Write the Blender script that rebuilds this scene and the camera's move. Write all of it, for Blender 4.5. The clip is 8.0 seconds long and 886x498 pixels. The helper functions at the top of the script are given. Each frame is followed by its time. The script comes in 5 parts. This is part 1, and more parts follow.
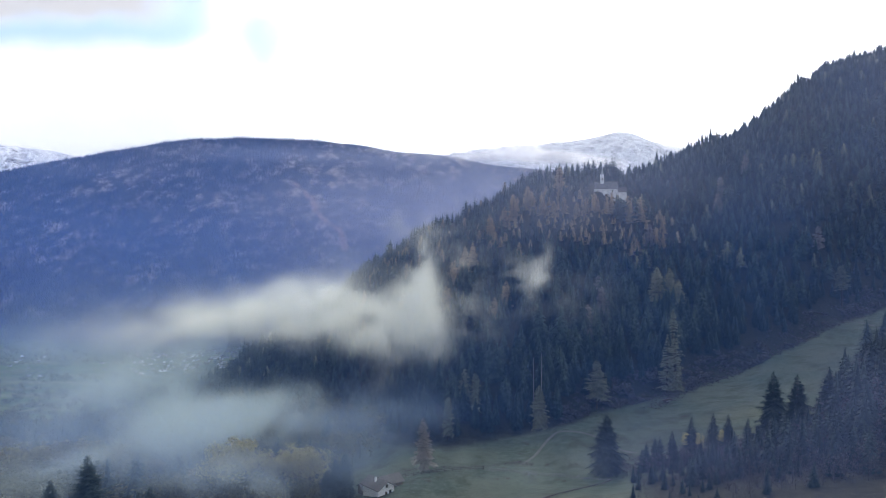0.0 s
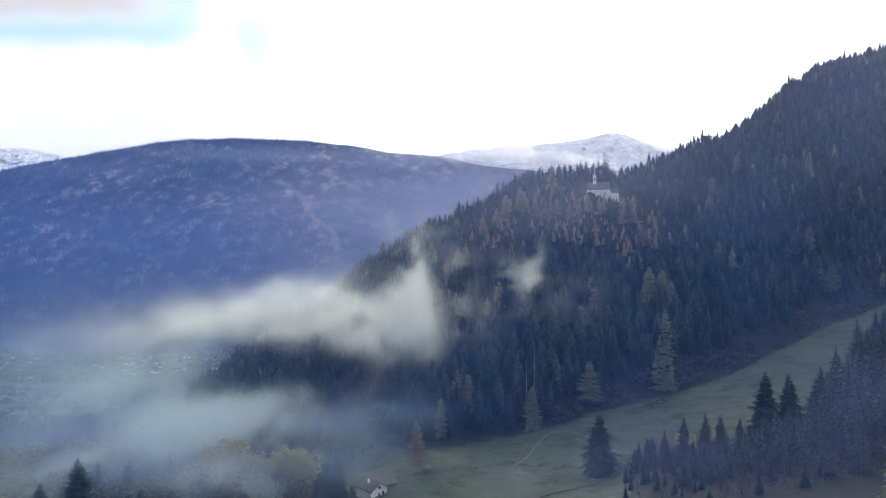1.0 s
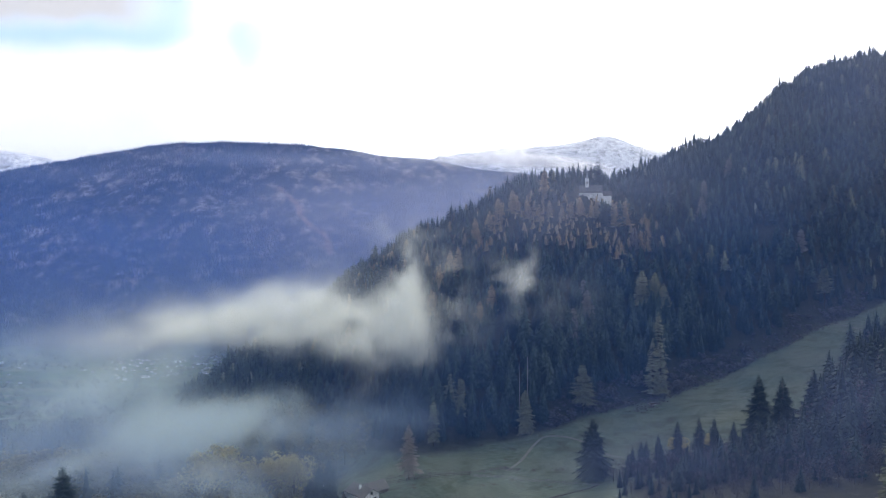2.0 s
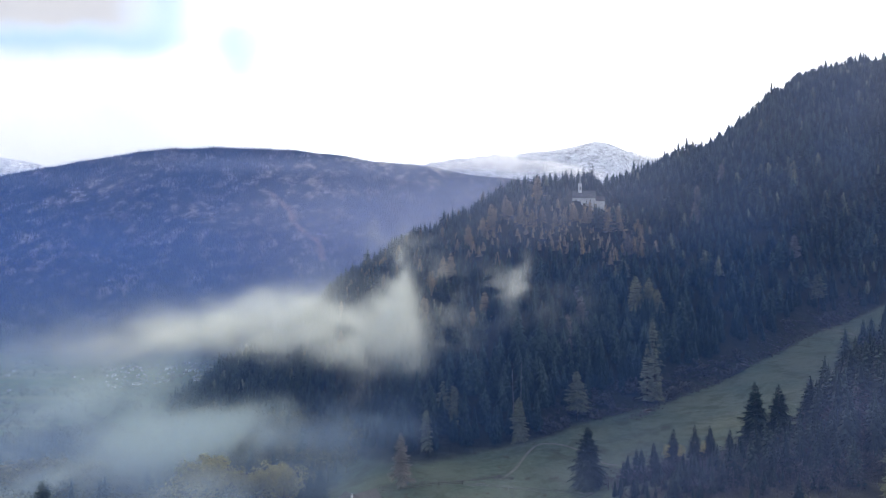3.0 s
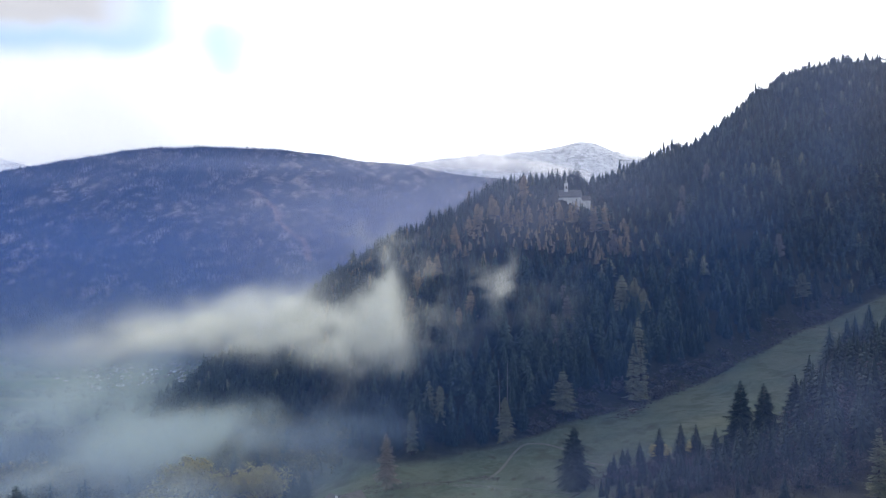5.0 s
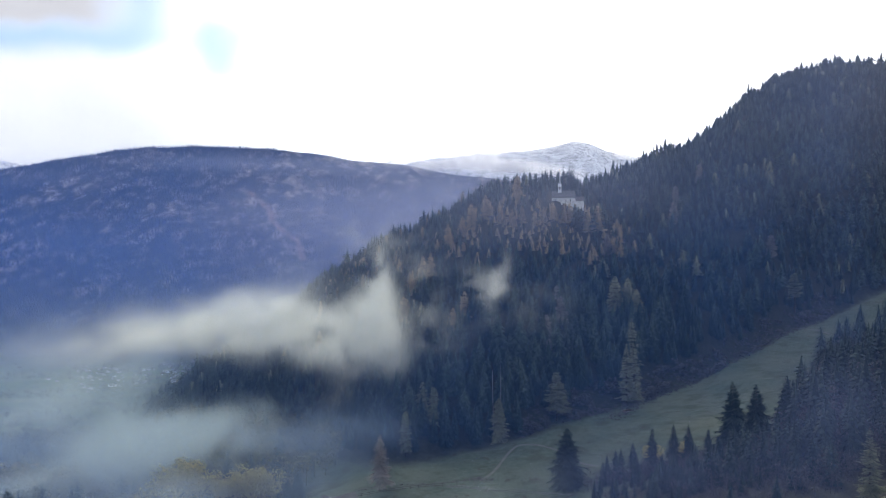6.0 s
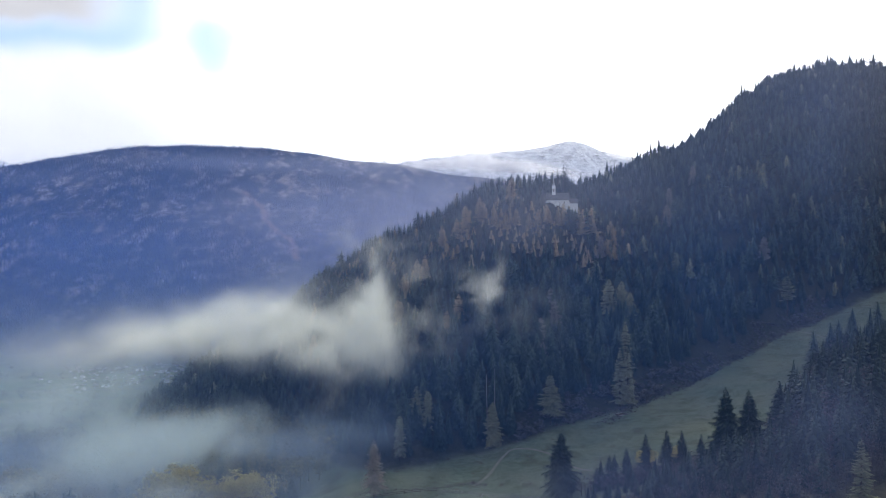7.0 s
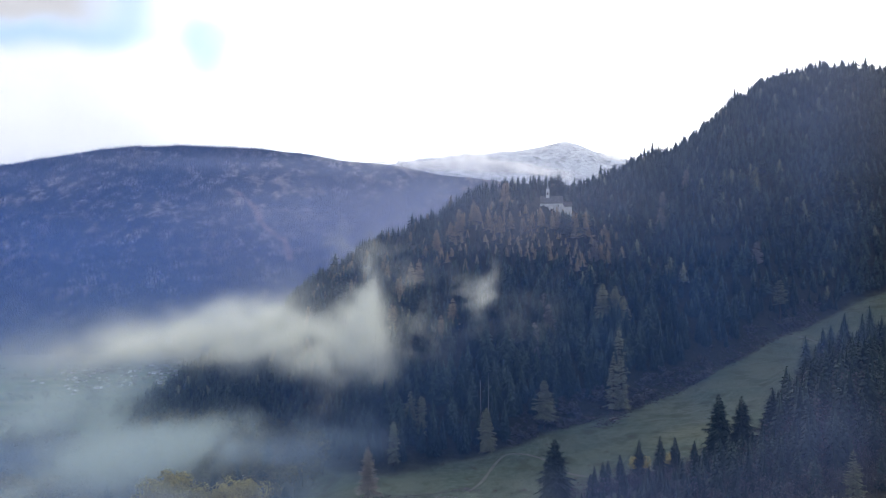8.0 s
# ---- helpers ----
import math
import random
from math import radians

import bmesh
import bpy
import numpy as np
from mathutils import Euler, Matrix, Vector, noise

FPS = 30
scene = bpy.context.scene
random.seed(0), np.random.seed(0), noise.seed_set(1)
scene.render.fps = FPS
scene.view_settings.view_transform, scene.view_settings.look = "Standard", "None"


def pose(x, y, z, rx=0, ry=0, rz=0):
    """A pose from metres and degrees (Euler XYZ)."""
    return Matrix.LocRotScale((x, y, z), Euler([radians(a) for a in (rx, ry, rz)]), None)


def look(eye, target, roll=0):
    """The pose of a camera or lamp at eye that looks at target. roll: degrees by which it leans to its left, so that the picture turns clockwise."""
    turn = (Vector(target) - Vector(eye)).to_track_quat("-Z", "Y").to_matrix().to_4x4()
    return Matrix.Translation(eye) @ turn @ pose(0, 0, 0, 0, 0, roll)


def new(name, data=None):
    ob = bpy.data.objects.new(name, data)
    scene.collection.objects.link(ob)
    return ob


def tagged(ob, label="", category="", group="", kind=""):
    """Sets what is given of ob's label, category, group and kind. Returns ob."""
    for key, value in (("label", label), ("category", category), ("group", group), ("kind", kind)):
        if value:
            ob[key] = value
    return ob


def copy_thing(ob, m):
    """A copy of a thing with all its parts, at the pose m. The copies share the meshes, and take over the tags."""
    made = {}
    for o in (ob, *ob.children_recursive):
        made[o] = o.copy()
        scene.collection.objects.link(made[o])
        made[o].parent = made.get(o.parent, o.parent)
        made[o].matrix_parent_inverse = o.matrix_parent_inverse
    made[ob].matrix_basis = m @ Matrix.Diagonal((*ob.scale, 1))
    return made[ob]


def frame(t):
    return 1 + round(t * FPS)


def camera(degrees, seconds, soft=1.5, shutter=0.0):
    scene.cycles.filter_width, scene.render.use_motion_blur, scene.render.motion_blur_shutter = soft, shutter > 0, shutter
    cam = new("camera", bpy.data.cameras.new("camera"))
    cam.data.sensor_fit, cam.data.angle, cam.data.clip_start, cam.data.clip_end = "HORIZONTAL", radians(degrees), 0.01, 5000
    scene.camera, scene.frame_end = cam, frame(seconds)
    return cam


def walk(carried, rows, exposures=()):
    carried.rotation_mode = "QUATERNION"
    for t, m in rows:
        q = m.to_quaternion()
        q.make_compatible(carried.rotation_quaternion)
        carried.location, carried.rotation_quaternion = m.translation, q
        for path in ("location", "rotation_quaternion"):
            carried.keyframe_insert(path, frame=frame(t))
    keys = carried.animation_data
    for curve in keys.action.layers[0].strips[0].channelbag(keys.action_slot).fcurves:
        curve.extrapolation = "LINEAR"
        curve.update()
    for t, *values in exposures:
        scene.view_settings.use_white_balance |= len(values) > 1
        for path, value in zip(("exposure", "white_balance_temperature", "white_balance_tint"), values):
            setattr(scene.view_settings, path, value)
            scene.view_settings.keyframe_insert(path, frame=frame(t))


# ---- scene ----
cam = camera(63.5, 8.0, soft=0.5)
PATH = [
    (0.0, pose(0.00, 0.00, 98.00, 89.50, -0.08, 0.00)), (0.5, pose(0.02, 0.05, 98.03, 89.51, -0.06, -0.30)),
    (1.0, pose(0.10, 0.25, 98.05, 89.56, -0.02, -0.57)), (1.5, pose(0.17, 0.85, 98.05, 89.63, 0.03, -0.87)),
    (3.0, pose(0.48, 5.67, 98.10, 90.28, 0.16, -1.73)), (3.5, pose(0.64, 6.82, 98.05, 90.33, 0.20, -2.02)),
    (4.0, pose(0.78, 7.40, 97.97, 90.31, 0.22, -2.29)), (4.5, pose(0.92, 7.68, 97.92, 90.27, 0.22, -2.55)),
    (6.0, pose(1.05, 7.52, 98.70, 90.22, 0.22, -3.29)), (6.5, pose(1.06, 7.48, 99.85, 90.17, 0.21, -3.55)),
    (7.0, pose(1.06, 7.40, 101.10, 90.15, 0.19, -3.76)), (7.5, pose(1.03, 7.38, 102.40, 90.15, 0.16, -4.01)),
    (8.0, pose(1.00, 7.32, 103.53, 90.16, 0.14, -4.24))]
walk(cam, PATH, [(0.0, 0.0), (1.5, 0.0), (3.5, -0.06), (8.0, -0.14)])
scene.cycles.transparent_max_bounces = 40

# ---- light ----
SUN_TURN, SUN_HIGH = 12.0, 24.0
world = bpy.data.worlds.new("world")
scene.world = world
world.use_nodes = True
wt = world.node_tree
wt.nodes.clear()


def wnode(kind, **kw):
    n = wt.nodes.new(kind)
    for k, v in kw.items():
        n.inputs[k].default_value = v
    return n


def wmath(op, a, b=None, clamp=False):
    n = wt.nodes.new("ShaderNodeMath")
    n.operation, n.use_clamp = op, clamp
    for i, v in enumerate((a, b)):
        if v is None:
            continue
        if isinstance(v, (int, float)):
            n.inputs[i].default_value = v
        else:
            wt.links.new(v, n.inputs[i])
    return n.outputs[0]


sky = wt.nodes.new("ShaderNodeTexSky")
sky.sky_type, sky.sun_disc = "NISHITA", False
sky.sun_elevation, sky.sun_rotation = radians(SUN_HIGH), radians(SUN_TURN)
sky.altitude, sky.dust_density, sky.ozone_density = 1200, 0.6, 2.0
way = wt.nodes.new("ShaderNodeTexCoord").outputs["Generated"]
cloud = wnode("ShaderNodeTexNoise", Scale=2.2, Detail=5.0, Roughness=0.55, Distortion=0.4)
wt.links.new(way, cloud.inputs["Vector"])


def toward(direction):
    """Cosine between the sky's direction and the one given."""
    n = wt.nodes.new("ShaderNodeVectorMath")
    n.operation = "DOT_PRODUCT"
    wt.links.new(way, n.inputs[0])
    n.inputs[1].default_value = Vector(direction).normalized()
    return n.outputs["Value"]


def wrange(v, a, b, c=0.0, d=1.0):
    n = wt.nodes.new("ShaderNodeMapRange")
    n.interpolation_type = "SMOOTHSTEP"
    wt.links.new(v, n.inputs[0])
    for i, q in enumerate((a, b, c, d)):
        n.inputs[i + 1].default_value = q
    return n.outputs[0]


# bright cloud all round the sun, broken cloud elsewhere, and two ragged gaps low in the sky
near_sun = wrange(toward((math.sin(radians(SUN_TURN)), math.cos(radians(SUN_TURN)), 0.35)), -0.1, 0.75)
broken = wrange(cloud.outputs["Fac"], 0.38, 0.58)
cover = wmath("MAXIMUM", near_sun, broken)
ragged = wnode("ShaderNodeTexNoise", Scale=9.0, Detail=4.0, Roughness=0.55)
wt.links.new(way, ragged.inputs["Vector"])
fray = wmath("MULTIPLY", wmath("SUBTRACT", ragged.outputs["Fac"], 0.5), 0.06)
axes = wt.nodes.new("ShaderNodeSeparateXYZ")
wt.links.new(way, axes.inputs[0])
fore = wmath("MAXIMUM", axes.outputs["Y"], 0.05)
across = wmath("ADD", wmath("DIVIDE", axes.outputs["X"], fore), fray)
up = wmath("ADD", wmath("DIVIDE", axes.outputs["Z"], fore), wmath("MULTIPLY", fray, 0.8))
gap_a = wmath("MULTIPLY", wrange(across, -0.25, -0.37), wrange(up, 0.258, 0.295))
gap_b = wrange(wmath("ADD", toward((-0.250, 1.0, 0.280)), wmath("MULTIPLY", fray, 0.05)), 0.9982, 0.99985)
gap = wmath("MAXIMUM", gap_a, gap_b)
grey = wmath("MULTIPLY", wrange(across, -0.34, -0.44), wrange(up, 0.292, 0.325))

CLOUD, SKY = 1.3, 0.20
blue = wt.nodes.new("ShaderNodeVectorMath")
blue.operation = "SCALE"
wt.links.new(sky.outputs[0], blue.inputs[0])
blue.inputs["Scale"].default_value = SKY
mix = wt.nodes.new("ShaderNodeMix")
mix.data_type = "RGBA"
wt.links.new(wmath("MULTIPLY", cover, wmath("SUBTRACT", 1.0, wmath("MULTIPLY", wmath("SUBTRACT", gap, grey, True), 0.80))), mix.inputs["Factor"])
wt.links.new(blue.outputs[0], mix.inputs[6])
tone = wt.nodes.new("ShaderNodeMix")
tone.data_type = "RGBA"
tone.inputs[6].default_value = (CLOUD, CLOUD * 1.02, CLOUD * 1.06, 1)
tone.inputs[7].default_value = (0.84, 0.84, 0.87, 1)
wt.links.new(grey, tone.inputs["Factor"])
glow = wt.nodes.new("ShaderNodeVectorMath")
glow.operation = "SCALE"
wt.links.new(tone.outputs[2], glow.inputs[0])
wt.links.new(wrange(toward((math.sin(radians(SUN_TURN)), math.cos(radians(SUN_TURN)), 0.42)), 0.82, 0.985, 1.0, 2.3), glow.inputs["Scale"])
wt.links.new(glow.outputs[0], mix.inputs[7])
back = wt.nodes.new("ShaderNodeBackground")
back.inputs[1].default_value = 1.0
wt.links.new(mix.outputs[2], back.inputs[0])
wt.links.new(back.outputs[0], wt.nodes.new("ShaderNodeOutputWorld").inputs[0])

sun = new("sun", bpy.data.lights.new("sun", "SUN"))
sun.data.energy, sun.data.angle, sun.data.color = 2.1, radians(10), (1.0, 0.94, 0.84)
sun.matrix_world = look((0, 0, 0), (-math.sin(radians(SUN_TURN)), -math.cos(radians(SUN_TURN)), -math.tan(radians(SUN_HIGH))))

# ---- materials ----


class Mat:
    """A small node builder."""

    def __init__(self, name):
        self.mat = bpy.data.materials.new(name)
        self.mat.use_nodes = True
        self.t = self.mat.node_tree
        self.t.nodes.clear()
        self.out = self.t.nodes.new("ShaderNodeOutputMaterial")
        self.pos = self.t.nodes.new("ShaderNodeNewGeometry").outputs["Position"]
        self.obj = self.t.nodes.new("ShaderNodeTexCoord").outputs["Object"]

    def put(self, v, sock):
        if isinstance(v, (int, float, tuple, list, Vector)):
            sock.default_value = v
        else:
            self.t.links.new(v, sock)

    def noise(self, scale, detail=4.0, rough=0.55, space=None, squash=None, distortion=0.0):
        n = self.t.nodes.new("ShaderNodeTexNoise")
        src = self.pos if space is None else space
        if squash:
            m = self.t.nodes.new("ShaderNodeVectorMath")
            m.operation = "MULTIPLY"
            self.put(src, m.inputs[0])
            m.inputs[1].default_value = squash
            src = m.outputs[0]
        self.put(src, n.inputs["Vector"])
        n.inputs["Scale"].default_value, n.inputs["Detail"].default_value = scale, detail
        n.inputs["Roughness"].default_value, n.inputs["Distortion"].default_value = rough, distortion
        return n.outputs["Fac"]

    def ramp(self, v, a, b, c=0.0, d=1.0):
        n = self.t.nodes.new("ShaderNodeMapRange")
        self.put(v, n.inputs[0])
        for i, q in enumerate((a, b, c, d)):
            n.inputs[i + 1].default_value = q
        return n.outputs[0]

    def mix(self, f, a, b, mode="MIX"):
        n = self.t.nodes.new("ShaderNodeMix")
        n.data_type, n.blend_type = "RGBA", mode
        self.put(f, n.inputs["Factor"])
        for i, v in ((6, a), (7, b)):
            self.put((*v, 1) if isinstance(v, tuple) and len(v) == 3 else v, n.inputs[i])
        return n.outputs[2]

    def math(self, op, a, b=0.0, clamp=False):
        n = self.t.nodes.new("ShaderNodeMath")
        n.operation, n.use_clamp = op, clamp
        self.put(a, n.inputs[0]), self.put(b, n.inputs[1])
        return n.outputs[0]

    def attr(self, name):
        n = self.t.nodes.new("ShaderNodeAttribute")
        n.attribute_name = name
        return n.outputs["Fac"]

    def bump(self, height, strength=0.4, distance=0.1):
        n = self.t.nodes.new("ShaderNodeBump")
        n.inputs["Strength"].default_value, n.inputs["Distance"].default_value = strength, distance
        self.put(height, n.inputs["Height"])
        return n.outputs[0]

    def done(self, colour, rough=0.9, normal=None, metal=0.0, spec=0.25, sheer=0.0):
        b = self.t.nodes.new("ShaderNodeBsdfPrincipled")
        self.put((*colour, 1) if isinstance(colour, tuple) else colour, b.inputs["Base Color"])
        self.put(rough, b.inputs["Roughness"])
        b.inputs["Metallic"].default_value, b.inputs["Specular IOR Level"].default_value = metal, spec
        if normal is not None:
            self.put(normal, b.inputs["Normal"])
        last = b.outputs[0]
        if sheer:
            tr = self.t.nodes.new("ShaderNodeBsdfTranslucent")
            self.put((*colour, 1) if isinstance(colour, tuple) else colour, tr.inputs[0])
            m = self.t.nodes.new("ShaderNodeMixShader")
            m.inputs[0].default_value = sheer
            self.t.links.new(last, m.inputs[1]), self.t.links.new(tr.outputs[0], m.inputs[2])
            last = m.outputs[0]
        self.t.links.new(last, self.out.inputs[0])
        return self.mat


def foliage(name, dark, mid, light, sheer=0.15):
    m = Mat(name)
    tint = m.attr("tint")
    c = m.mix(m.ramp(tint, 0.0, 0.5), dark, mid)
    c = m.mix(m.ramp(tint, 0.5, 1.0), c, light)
    c = m.mix(m.ramp(m.noise(0.6, 3), 0.3, 0.7, 0.0, 0.5), c, dark)
    return m.done(c, 0.85, sheer=sheer, spec=0.15)


def plain(name, a, b, scale, rough=0.85, spec=0.25, metal=0.0, relief=0.0, squash=None):
    m = Mat(name)
    n = m.noise(scale, 6, 0.6, m.obj, squash)
    big = m.noise(scale * 0.17, 3, 0.5, m.obj)
    c = m.mix(m.ramp(n, 0.3, 0.7), a, b)
    c = m.mix(m.ramp(big, 0.35, 0.7, 0.0, 0.45), c, tuple(0.6 * q for q in a))
    return m.done(c, rough, m.bump(n, relief, 0.05) if relief else None, metal, spec)


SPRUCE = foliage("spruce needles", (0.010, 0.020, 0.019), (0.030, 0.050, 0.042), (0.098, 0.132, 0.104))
LARCH = foliage("autumn larch needles", (0.13, 0.112, 0.075), (0.31, 0.245, 0.155), (0.58, 0.45, 0.28), 0.35)
PALE_LARCH = foliage("pale larch needles", (0.085, 0.100, 0.068), (0.24, 0.245, 0.15), (0.46, 0.43, 0.26), 0.3)
PINK_LARCH = foliage("pinkish larch needles", (0.22, 0.19, 0.17), (0.34, 0.30, 0.265), (0.48, 0.425, 0.375), 0.35)
LEAF = foliage("autumn broadleaf", (0.035, 0.048, 0.030), (0.095, 0.092, 0.045), (0.26, 0.21, 0.09), 0.3)
YELLOW = foliage("yellow autumn leaves", (0.17, 0.145, 0.055), (0.38, 0.32, 0.11), (0.56, 0.47, 0.17), 0.4)
TWIG = foliage("bare twigs", (0.050, 0.046, 0.045), (0.082, 0.075, 0.072), (0.13, 0.12, 0.113), 0.0)
FARWOOD = foliage("distant wood", (0.018, 0.027, 0.024), (0.048, 0.052, 0.040), (0.22, 0.155, 0.11))
BARK = plain("bark", (0.045, 0.034, 0.027), (0.10, 0.08, 0.065), 6.0, 0.95, 0.1, relief=0.5, squash=(1, 1, 0.25))
DEADWOOD = plain("weathered dead wood", (0.20, 0.18, 0.16), (0.34, 0.31, 0.28), 5.0, 0.9, 0.1, squash=(1, 1, 0.2))
PLASTER = plain("lime plaster", (0.85, 0.84, 0.82), (0.92, 0.915, 0.90), 1.2, 0.9, 0.2)
SLATE = plain("grey shingle roof", (0.10, 0.10, 0.105), (0.17, 0.165, 0.165), 3.0, 0.75, 0.3)
ROOFBROWN = plain("brown tile roof", (0.085, 0.076, 0.074), (0.13, 0.115, 0.11), 3.0, 0.8, 0.3)
WOOD = plain("dark larch boards", (0.055, 0.036, 0.026), (0.12, 0.075, 0.05), 4.0, 0.85, 0.2, squash=(1, 1, 0.2))
FENCEWOOD = plain("grey fence wood", (0.05, 0.045, 0.04), (0.12, 0.11, 0.10), 6.0, 0.9, 0.15)
STONE = plain("field stone", (0.09, 0.088, 0.085), (0.24, 0.235, 0.23), 2.0, 0.9, 0.2, relief=0.5)
GRAVEL = plain("gravel track", (0.085, 0.09, 0.07), (0.165, 0.16, 0.135), 0.8, 0.95, 0.15)
COPPER = plain("dark spire metal", (0.32, 0.33, 0.34), (0.44, 0.45, 0.46), 3.0, 0.5, 0.4, 0.2)
GLASS = Mat("window glass").done((0.03, 0.035, 0.04), 0.08, spec=0.6)
GOLD = plain("gilt metal", (0.45, 0.36, 0.18), (0.6, 0.5, 0.25), 5.0, 0.4, 0.5, 0.9)


def ground_material():
    m = Mat("ground")
    grass_n = m.noise(0.35, 6, 0.65)
    patch = m.noise(0.03, 4, 0.55)
    grass = m.mix(m.ramp(grass_n, 0.35, 0.65), (0.044, 0.066, 0.046), (0.080, 0.104, 0.076))
    grass = m.mix(m.ramp(patch, 0.40, 0.60, 0.0, 0.8), grass, (0.090, 0.106, 0.074))
    grass = m.mix(m.ramp(m.noise(0.09, 6, 0.7), 0.50, 0.62, 0.0, 0.75), grass, (0.042, 0.054, 0.031))
    tussock = m.mix(m.ramp(m.noise(0.22, 5, 0.7), 0.60, 0.68), (0.0, 0.0, 0.0), (1.0, 1.0, 1.0))
    grass = m.mix(tussock, grass, (0.045, 0.042, 0.028))
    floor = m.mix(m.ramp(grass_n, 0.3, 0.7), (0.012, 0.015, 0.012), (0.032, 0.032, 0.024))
    fields = m.noise(0.0060, 2, 0.4, squash=(1.0, 2.2, 1.0))
    valley = m.mix(m.ramp(fields, 0.40, 0.60), (0.065, 0.105, 0.040), (0.125, 0.14, 0.068))
    valley = m.mix(m.ramp(m.noise(0.02, 4), 0.52, 0.62), valley, (0.055, 0.065, 0.04))
    heath = m.mix(m.ramp(m.noise(0.016, 7, 0.68, squash=(1, 0.8, 1.3)), 0.48, 0.64), (0.045, 0.045, 0.034), (0.36, 0.285, 0.21))
    heath = m.mix(m.ramp(m.noise(0.004, 5, 0.6), 0.45, 0.60, 0.0, 0.7), heath, (0.045, 0.045, 0.034))
    heath = m.mix(m.math("MULTIPLY", m.attr("scar"), m.ramp(m.noise(0.03, 4, 0.6), 0.28, 0.48)), heath, (0.30, 0.19, 0.12))
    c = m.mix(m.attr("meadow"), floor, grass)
    c = m.mix(m.attr("valley"), c, valley)
    c = m.mix(m.attr("heath"), c, heath)
    return m.done(c, 0.95, m.bump(grass_n, 0.5, 0.6), spec=0.1)


def snow_material():
    m = Mat("snow and rock")
    n = m.noise(0.018, 8, 0.65)
    fine = m.noise(0.045, 7, 0.7, squash=(1, 1, 0.6))
    steep = m.attr("rock")
    rock = m.mix(m.ramp(fine, 0.3, 0.7), (0.07, 0.07, 0.075), (0.16, 0.155, 0.15))
    f = m.math("ADD", m.math("MULTIPLY", m.ramp(fine, 0.51, 0.57, 0.0, 0.8), m.ramp(n, 0.44, 0.56)), steep, True)
    return m.done(m.mix(f, (0.94, 0.95, 0.97), rock), 0.8, m.bump(fine, 0.7, 8.0), spec=0.2)


def mist_material(name, colour, torn=1.0, grain=0.024, onward=0.5):
    """Sheet standing in for fine droplets and hazy air, tinted as they look: scatters both ways, the share `onward`
    forwards, and lets through what its density leaves.
    """
    m = Mat(name)
    d = m.t.nodes.new("ShaderNodeBsdfDiffuse")
    t = m.t.nodes.new("ShaderNodeBsdfTranslucent")
    clear = m.t.nodes.new("ShaderNodeBsdfTransparent")
    for n in (d, t):
        n.inputs[0].default_value = (*colour, 1)
    both, last = m.t.nodes.new("ShaderNodeMixShader"), m.t.nodes.new("ShaderNodeMixShader")
    both.inputs[0].default_value = onward
    m.t.links.new(d.outputs[0], both.inputs[1]), m.t.links.new(t.outputs[0], both.inputs[2])
    thick = m.attr("sheet_alpha")
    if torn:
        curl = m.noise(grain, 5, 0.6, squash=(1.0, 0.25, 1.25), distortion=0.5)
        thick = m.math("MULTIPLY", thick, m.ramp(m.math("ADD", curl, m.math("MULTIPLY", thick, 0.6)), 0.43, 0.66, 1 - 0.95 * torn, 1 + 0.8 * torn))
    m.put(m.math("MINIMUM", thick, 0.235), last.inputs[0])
    m.t.links.new(clear.outputs[0], last.inputs[1]), m.t.links.new(both.outputs[0], last.inputs[2])
    m.t.links.new(last.outputs[0], m.out.inputs[0])
    return m.mat


GROUND, SNOW = ground_material(), snow_material()
MIST = mist_material("mist", (0.88, 0.91, 0.83), 0.8, 0.045)
WISP = mist_material("torn mist", (0.95, 0.97, 0.90), 1.0, 0.09)
CLOUDLET = mist_material("sunlit cloud", (0.98, 0.98, 0.98), 1.0, 0.009, 0.9)
LOWMIST = mist_material("low mist", (0.72, 0.85, 0.85), 1.0, 0.042)
# Mist bluer and dimmer than MIST, the haze painted into its colour.
VEIL = mist_material("grey-blue mist", (0.34, 0.47, 0.69), 0.7)
# Haze of distance put into the sheets' own colour, blue and pale.
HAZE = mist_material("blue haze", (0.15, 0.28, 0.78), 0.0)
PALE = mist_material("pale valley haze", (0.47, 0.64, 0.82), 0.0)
# Darkest mist copy: the near bank's dim blue shade put into colour.
DUSK = mist_material("mist tinted dim blue", (0.17, 0.22, 0.43), 0.7)
# Sun glare imitated by a pale tint, not by stronger light.
GLARE = mist_material("pale glare tint", (0.50, 0.54, 0.74), 0.2)
# Added to lift dark tones: bluish haze put into a sheet's colour.
THIN = mist_material("thin blue haze tint", (0.14, 0.32, 0.88), 0.3)

# ---- meshes ----


def link(name, verts, faces, mat, parent=None, label="", values=None, smooth=False):
    """One mesh object from arrays; values: named numbers per vertex."""
    me = bpy.data.meshes.new(name)
    verts, faces = np.asarray(verts, dtype=np.float32), np.asarray(faces, dtype=np.int32)
    n = faces.shape[1]
    me.vertices.add(len(verts)), me.loops.add(faces.size), me.polygons.add(len(faces))
    me.vertices.foreach_set("co", verts.ravel())
    me.loops.foreach_set("vertex_index", faces.ravel())
    me.polygons.foreach_set("loop_start", np.arange(0, faces.size, n, dtype=np.int32))
    me.polygons.foreach_set("use_smooth", np.full(len(faces), smooth))
    for k, v in (values or {}).items():
        me.attributes.new(k, "FLOAT", "POINT").data.foreach_set("value", np.asarray(v, dtype=np.float32).ravel())
    me.update(calc_edges=True)
    me.materials.append(mat)
    ob = new(name, me)
    ob.parent = parent
    return tagged(ob, label)


